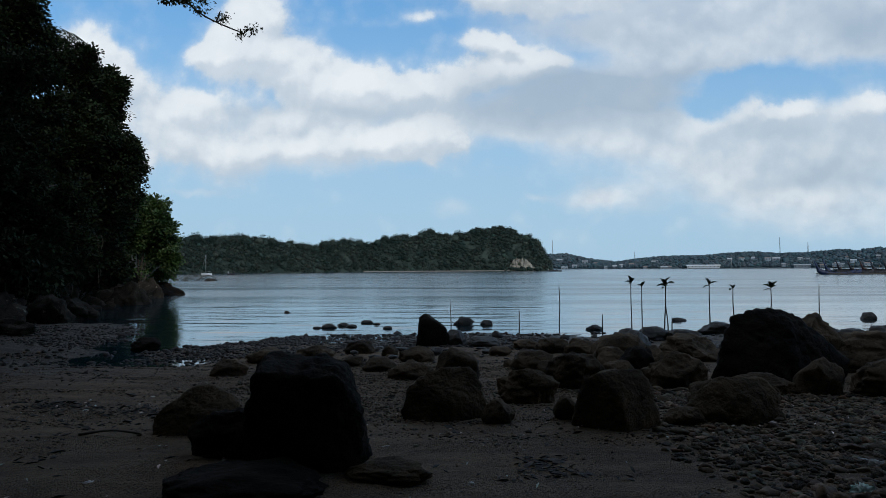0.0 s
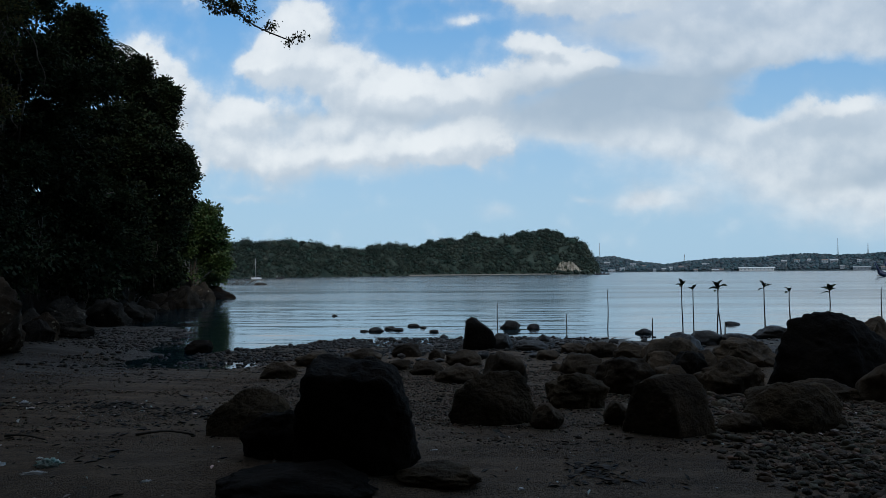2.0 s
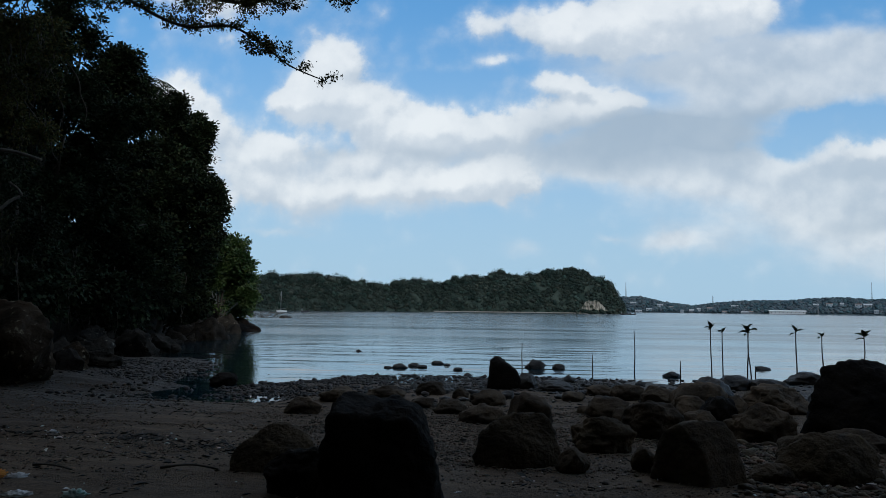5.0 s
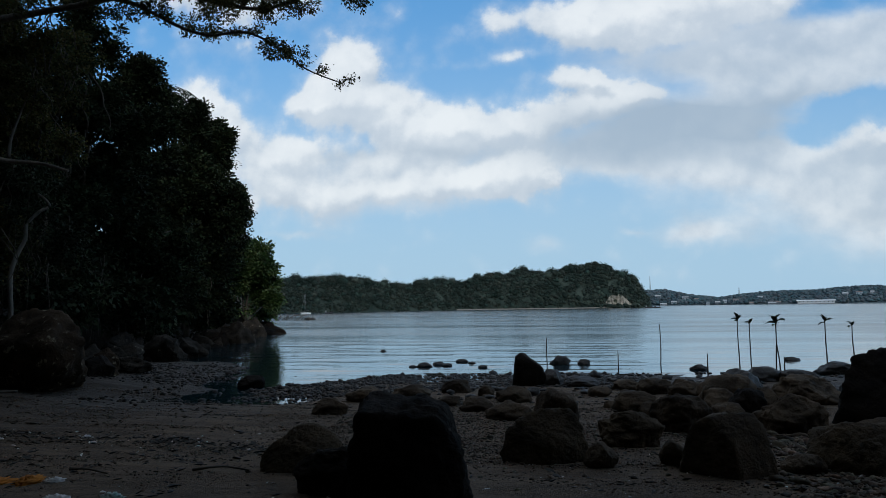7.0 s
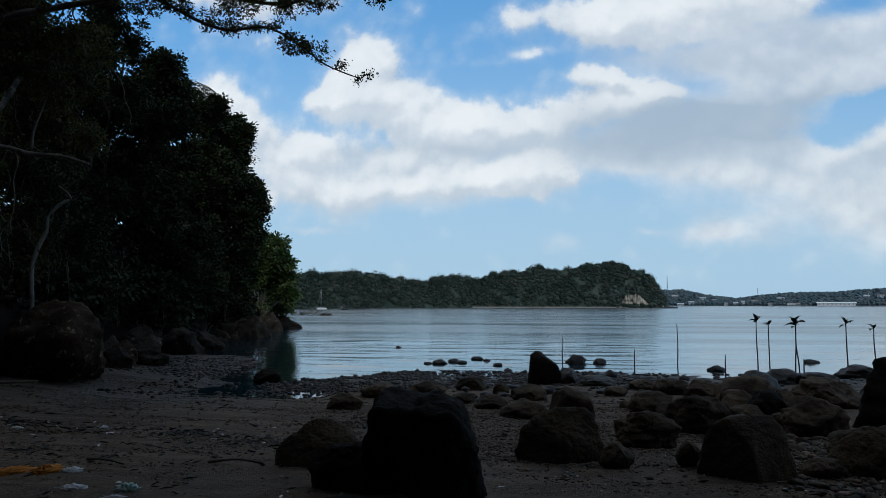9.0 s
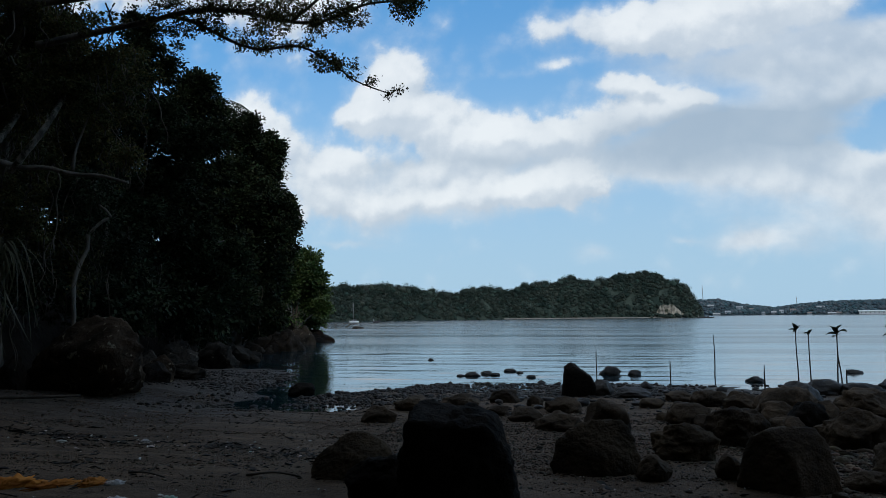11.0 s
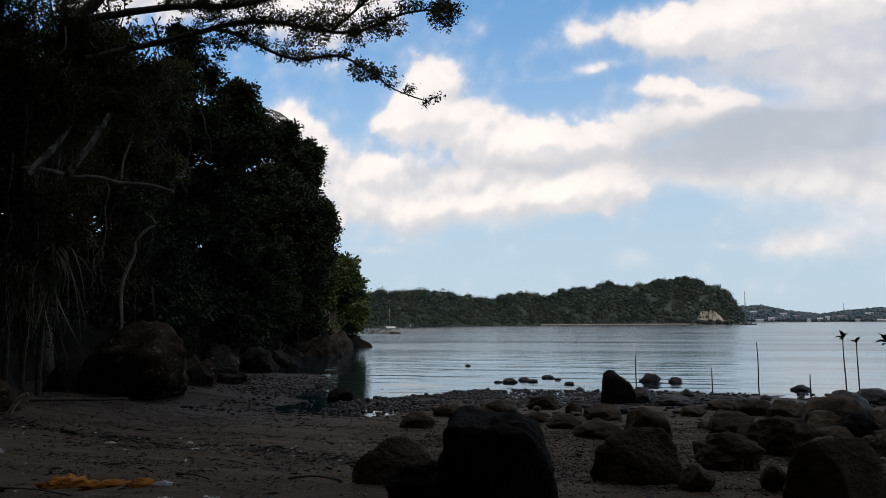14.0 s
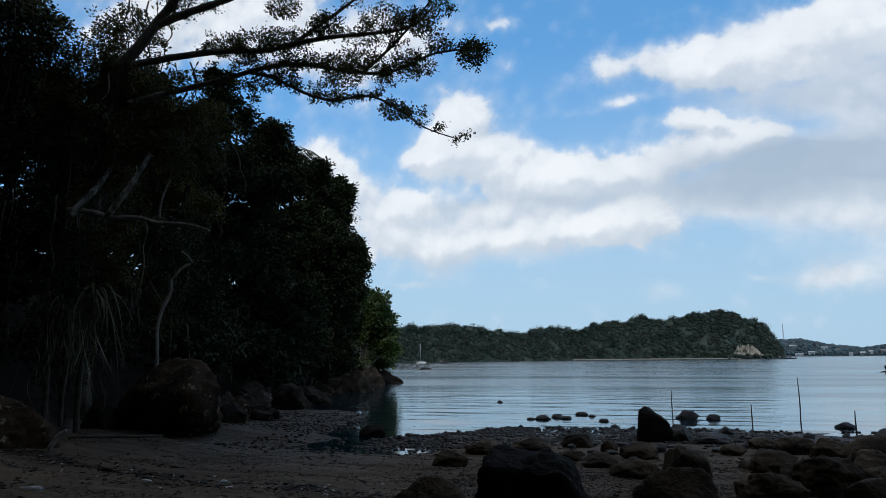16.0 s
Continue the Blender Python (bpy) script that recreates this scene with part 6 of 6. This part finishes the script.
for k in range(30):
    y = 15.5 + 22 * (k / 29) ** 1.1 + rr.uniform(-0.5, 0.5)
    x = bank(y) + rr.uniform(0.2, 2.4)
    w = rr.uniform(0.35, 1.0)
    boulder(x, y, max(ground_at(x, y), hill_height(x, y), -0.3) - 0.04, w, w * rr.uniform(0.35, 0.8), 260 + k, "bankdark", square=4.0, rough=0.24, sub=3 if w < 0.6 else 4, turn=rr.uniform(0, 90), blocky=0.4)
for k in range(9):
    x, y = -12.6 + rr.uniform(-0.9, 0.9), 9.5 + k * 0.85
    boulder(x, y, max(ground_at(x, y), hill_height(x, y)) - 0.05, rr.uniform(0.7, 1.3), rr.uniform(0.5, 0.9), 240 + k, "bank", turn=rr.uniform(0, 90), blocky=0.25)

# ---- driftwood and litter ----


def crumple(w, d, h, seed, folds=3.0, sub=4):
    v, f = BALLS[sub]
    k = np.array([abs(noise.fractal((p[0] * folds + seed, p[1] * folds, p[2] * folds), 0.7, 2.1, 5)) for p in v])
    v = v * (0.65 + 0.75 * k[:, None]) * (w / 2, d / 2, h * 0.6)
    v[:, 2] = np.maximum(v[:, 2], -h * 0.12) + h * 0.12
    return v, f


def litter(name, x, y, w, d, h, seed, material, label, category, turn=0, folds=3.0):
    return thing(name, *crumple(w, d, h, seed, folds), material, (x, y, sand_height(x, y) - 0.01), label, category, "beach litter", turn=turn)


cloth = empty("cloth", -5.17, 5.95, sand_height(-5.17, 5.95) - 0.01, "crumpled faded orange cloth lying on the sand", "cloth", turn=22)
for dx, dy, w, d, h, s in ((-0.32, 0.02, 0.50, 0.26, 0.15, 3), (0.05, -0.03, 0.48, 0.16, 0.09, 4), (0.40, -0.02, 0.34, 0.17, 0.10, 5)):
    part("fold", *crumple(w, d, h, s, 2.4), ORANGE, cloth, at=(dx, dy, 0), rot=(0, 0, s * 11))
litter("plastic_bag", -4.16, 5.59, 0.24, 0.13, 0.07, 11, PLASTIC, "crumpled white plastic bag on the sand", "plastic bag", 10)
litter("plastic_bag", -3.66, 5.60, 0.22, 0.15, 0.10, 12, PLASTIC_GREEN, "crumpled green and white plastic bag on the sand", "plastic bag", -8)
litter("plastic_bag", -3.63, 5.37, 0.26, 0.10, 0.04, 13, PLASTIC, "flattened white plastic bag on the sand", "plastic bag", 4)
litter("plastic_bag", 2.90, 4.85, 0.22, 0.15, 0.10, 14, PLASTIC_GREEN, "crumpled pale green plastic bag among pebbles", "plastic bag", 20)
litter("plastic_bag", 3.41, 5.58, 0.26, 0.13, 0.07, 15, PLASTIC, "dirty white plastic bag among pebbles", "plastic bag", -30)
litter("plastic_bag", -4.6, 6.15, 0.20, 0.12, 0.08, 16, PLASTIC, "torn clear plastic film beside the orange cloth", "plastic bag", 40)
litter("plastic_bag", -6.98, 8.27, 0.20, 0.09, 0.05, 17, PLASTIC, "small white plastic scrap on the wrack line", "plastic scrap")
litter("plastic_bag", -5.93, 8.57, 0.14, 0.09, 0.07, 18, PLASTIC, "small white plastic scrap on the wrack line", "plastic scrap")
litter("plastic_bag", -7.80, 7.13, 0.36, 0.08, 0.07, 19, PLASTIC, "white plastic strip lying on the sand", "plastic scrap", 15)
litter("plastic_bag", -6.98, 6.35, 0.28, 0.12, 0.09, 20, PLASTIC, "white plastic strip lying on the sand", "plastic scrap", 5)
litter("plastic_bag", -0.52, 6.22, 0.11, 0.03, 0.02, 21, PLASTIC, "small white plastic scrap on the sand", "plastic scrap", 25)
litter("plastic_bag", -2.60, 5.13, 0.10, 0.06, 0.03, 22, PLASTIC, "small white plastic scrap on the sand", "plastic scrap", 60)
litter("plastic_bag", 0.20, 5.10, 0.05, 0.08, 0.03, 23, PLASTIC, "small white plastic scrap on the sand", "plastic scrap", 10)


def stick(name, x, y, points, r0, r1, material, label, category="driftwood", seed=1):
    pts = smooth_path(points, 5)
    return thing(name, *tube(pts, np.linspace(r0, r1, len(pts)), 8, 0.18, seed), material, (x, y, sand_height(x, y)), label, category, "driftwood on the beach")


stick("driftwood", -9.75, 9.45, [(-0.15, -0.05, 0.02), (0.0, 0, 0.28), (0.12, 0.05, 0.36)], 0.05, 0.03, DRIFTWOOD, "bleached driftwood stump leaning on a boulder")
stick("driftwood", -10.2, 10.9, [(-1.0, -0.6, 0.05), (-0.3, -0.2, 0.08), (0.5, 0.25, 0.06), (0.9, 0.6, 0.05)], 0.03, 0.02, STICK, "weathered log lying at the foot of the bank")
stick("driftwood", -4.53, 6.54, [(-0.22, 0.05, 0.03), (0, 0, 0.05), (0.25, -0.04, 0.02)], 0.012, 0.007, STICK, "short dark driftwood stick on the sand")
stick("driftwood", -5.5, 5.5, [(-0.5, 0.05, 0.02), (0, 0, 0.04), (0.45, -0.05, 0.02)], 0.009, 0.006, STICK, "thin dark driftwood stick on the sand")
stick("driftwood", -3.2, 6.7, [(-0.3, 0.02, 0.02), (0, 0.05, 0.05), (0.3, 0, 0.03)], 0.014, 0.008, STICK, "short dark driftwood stick on the sand")
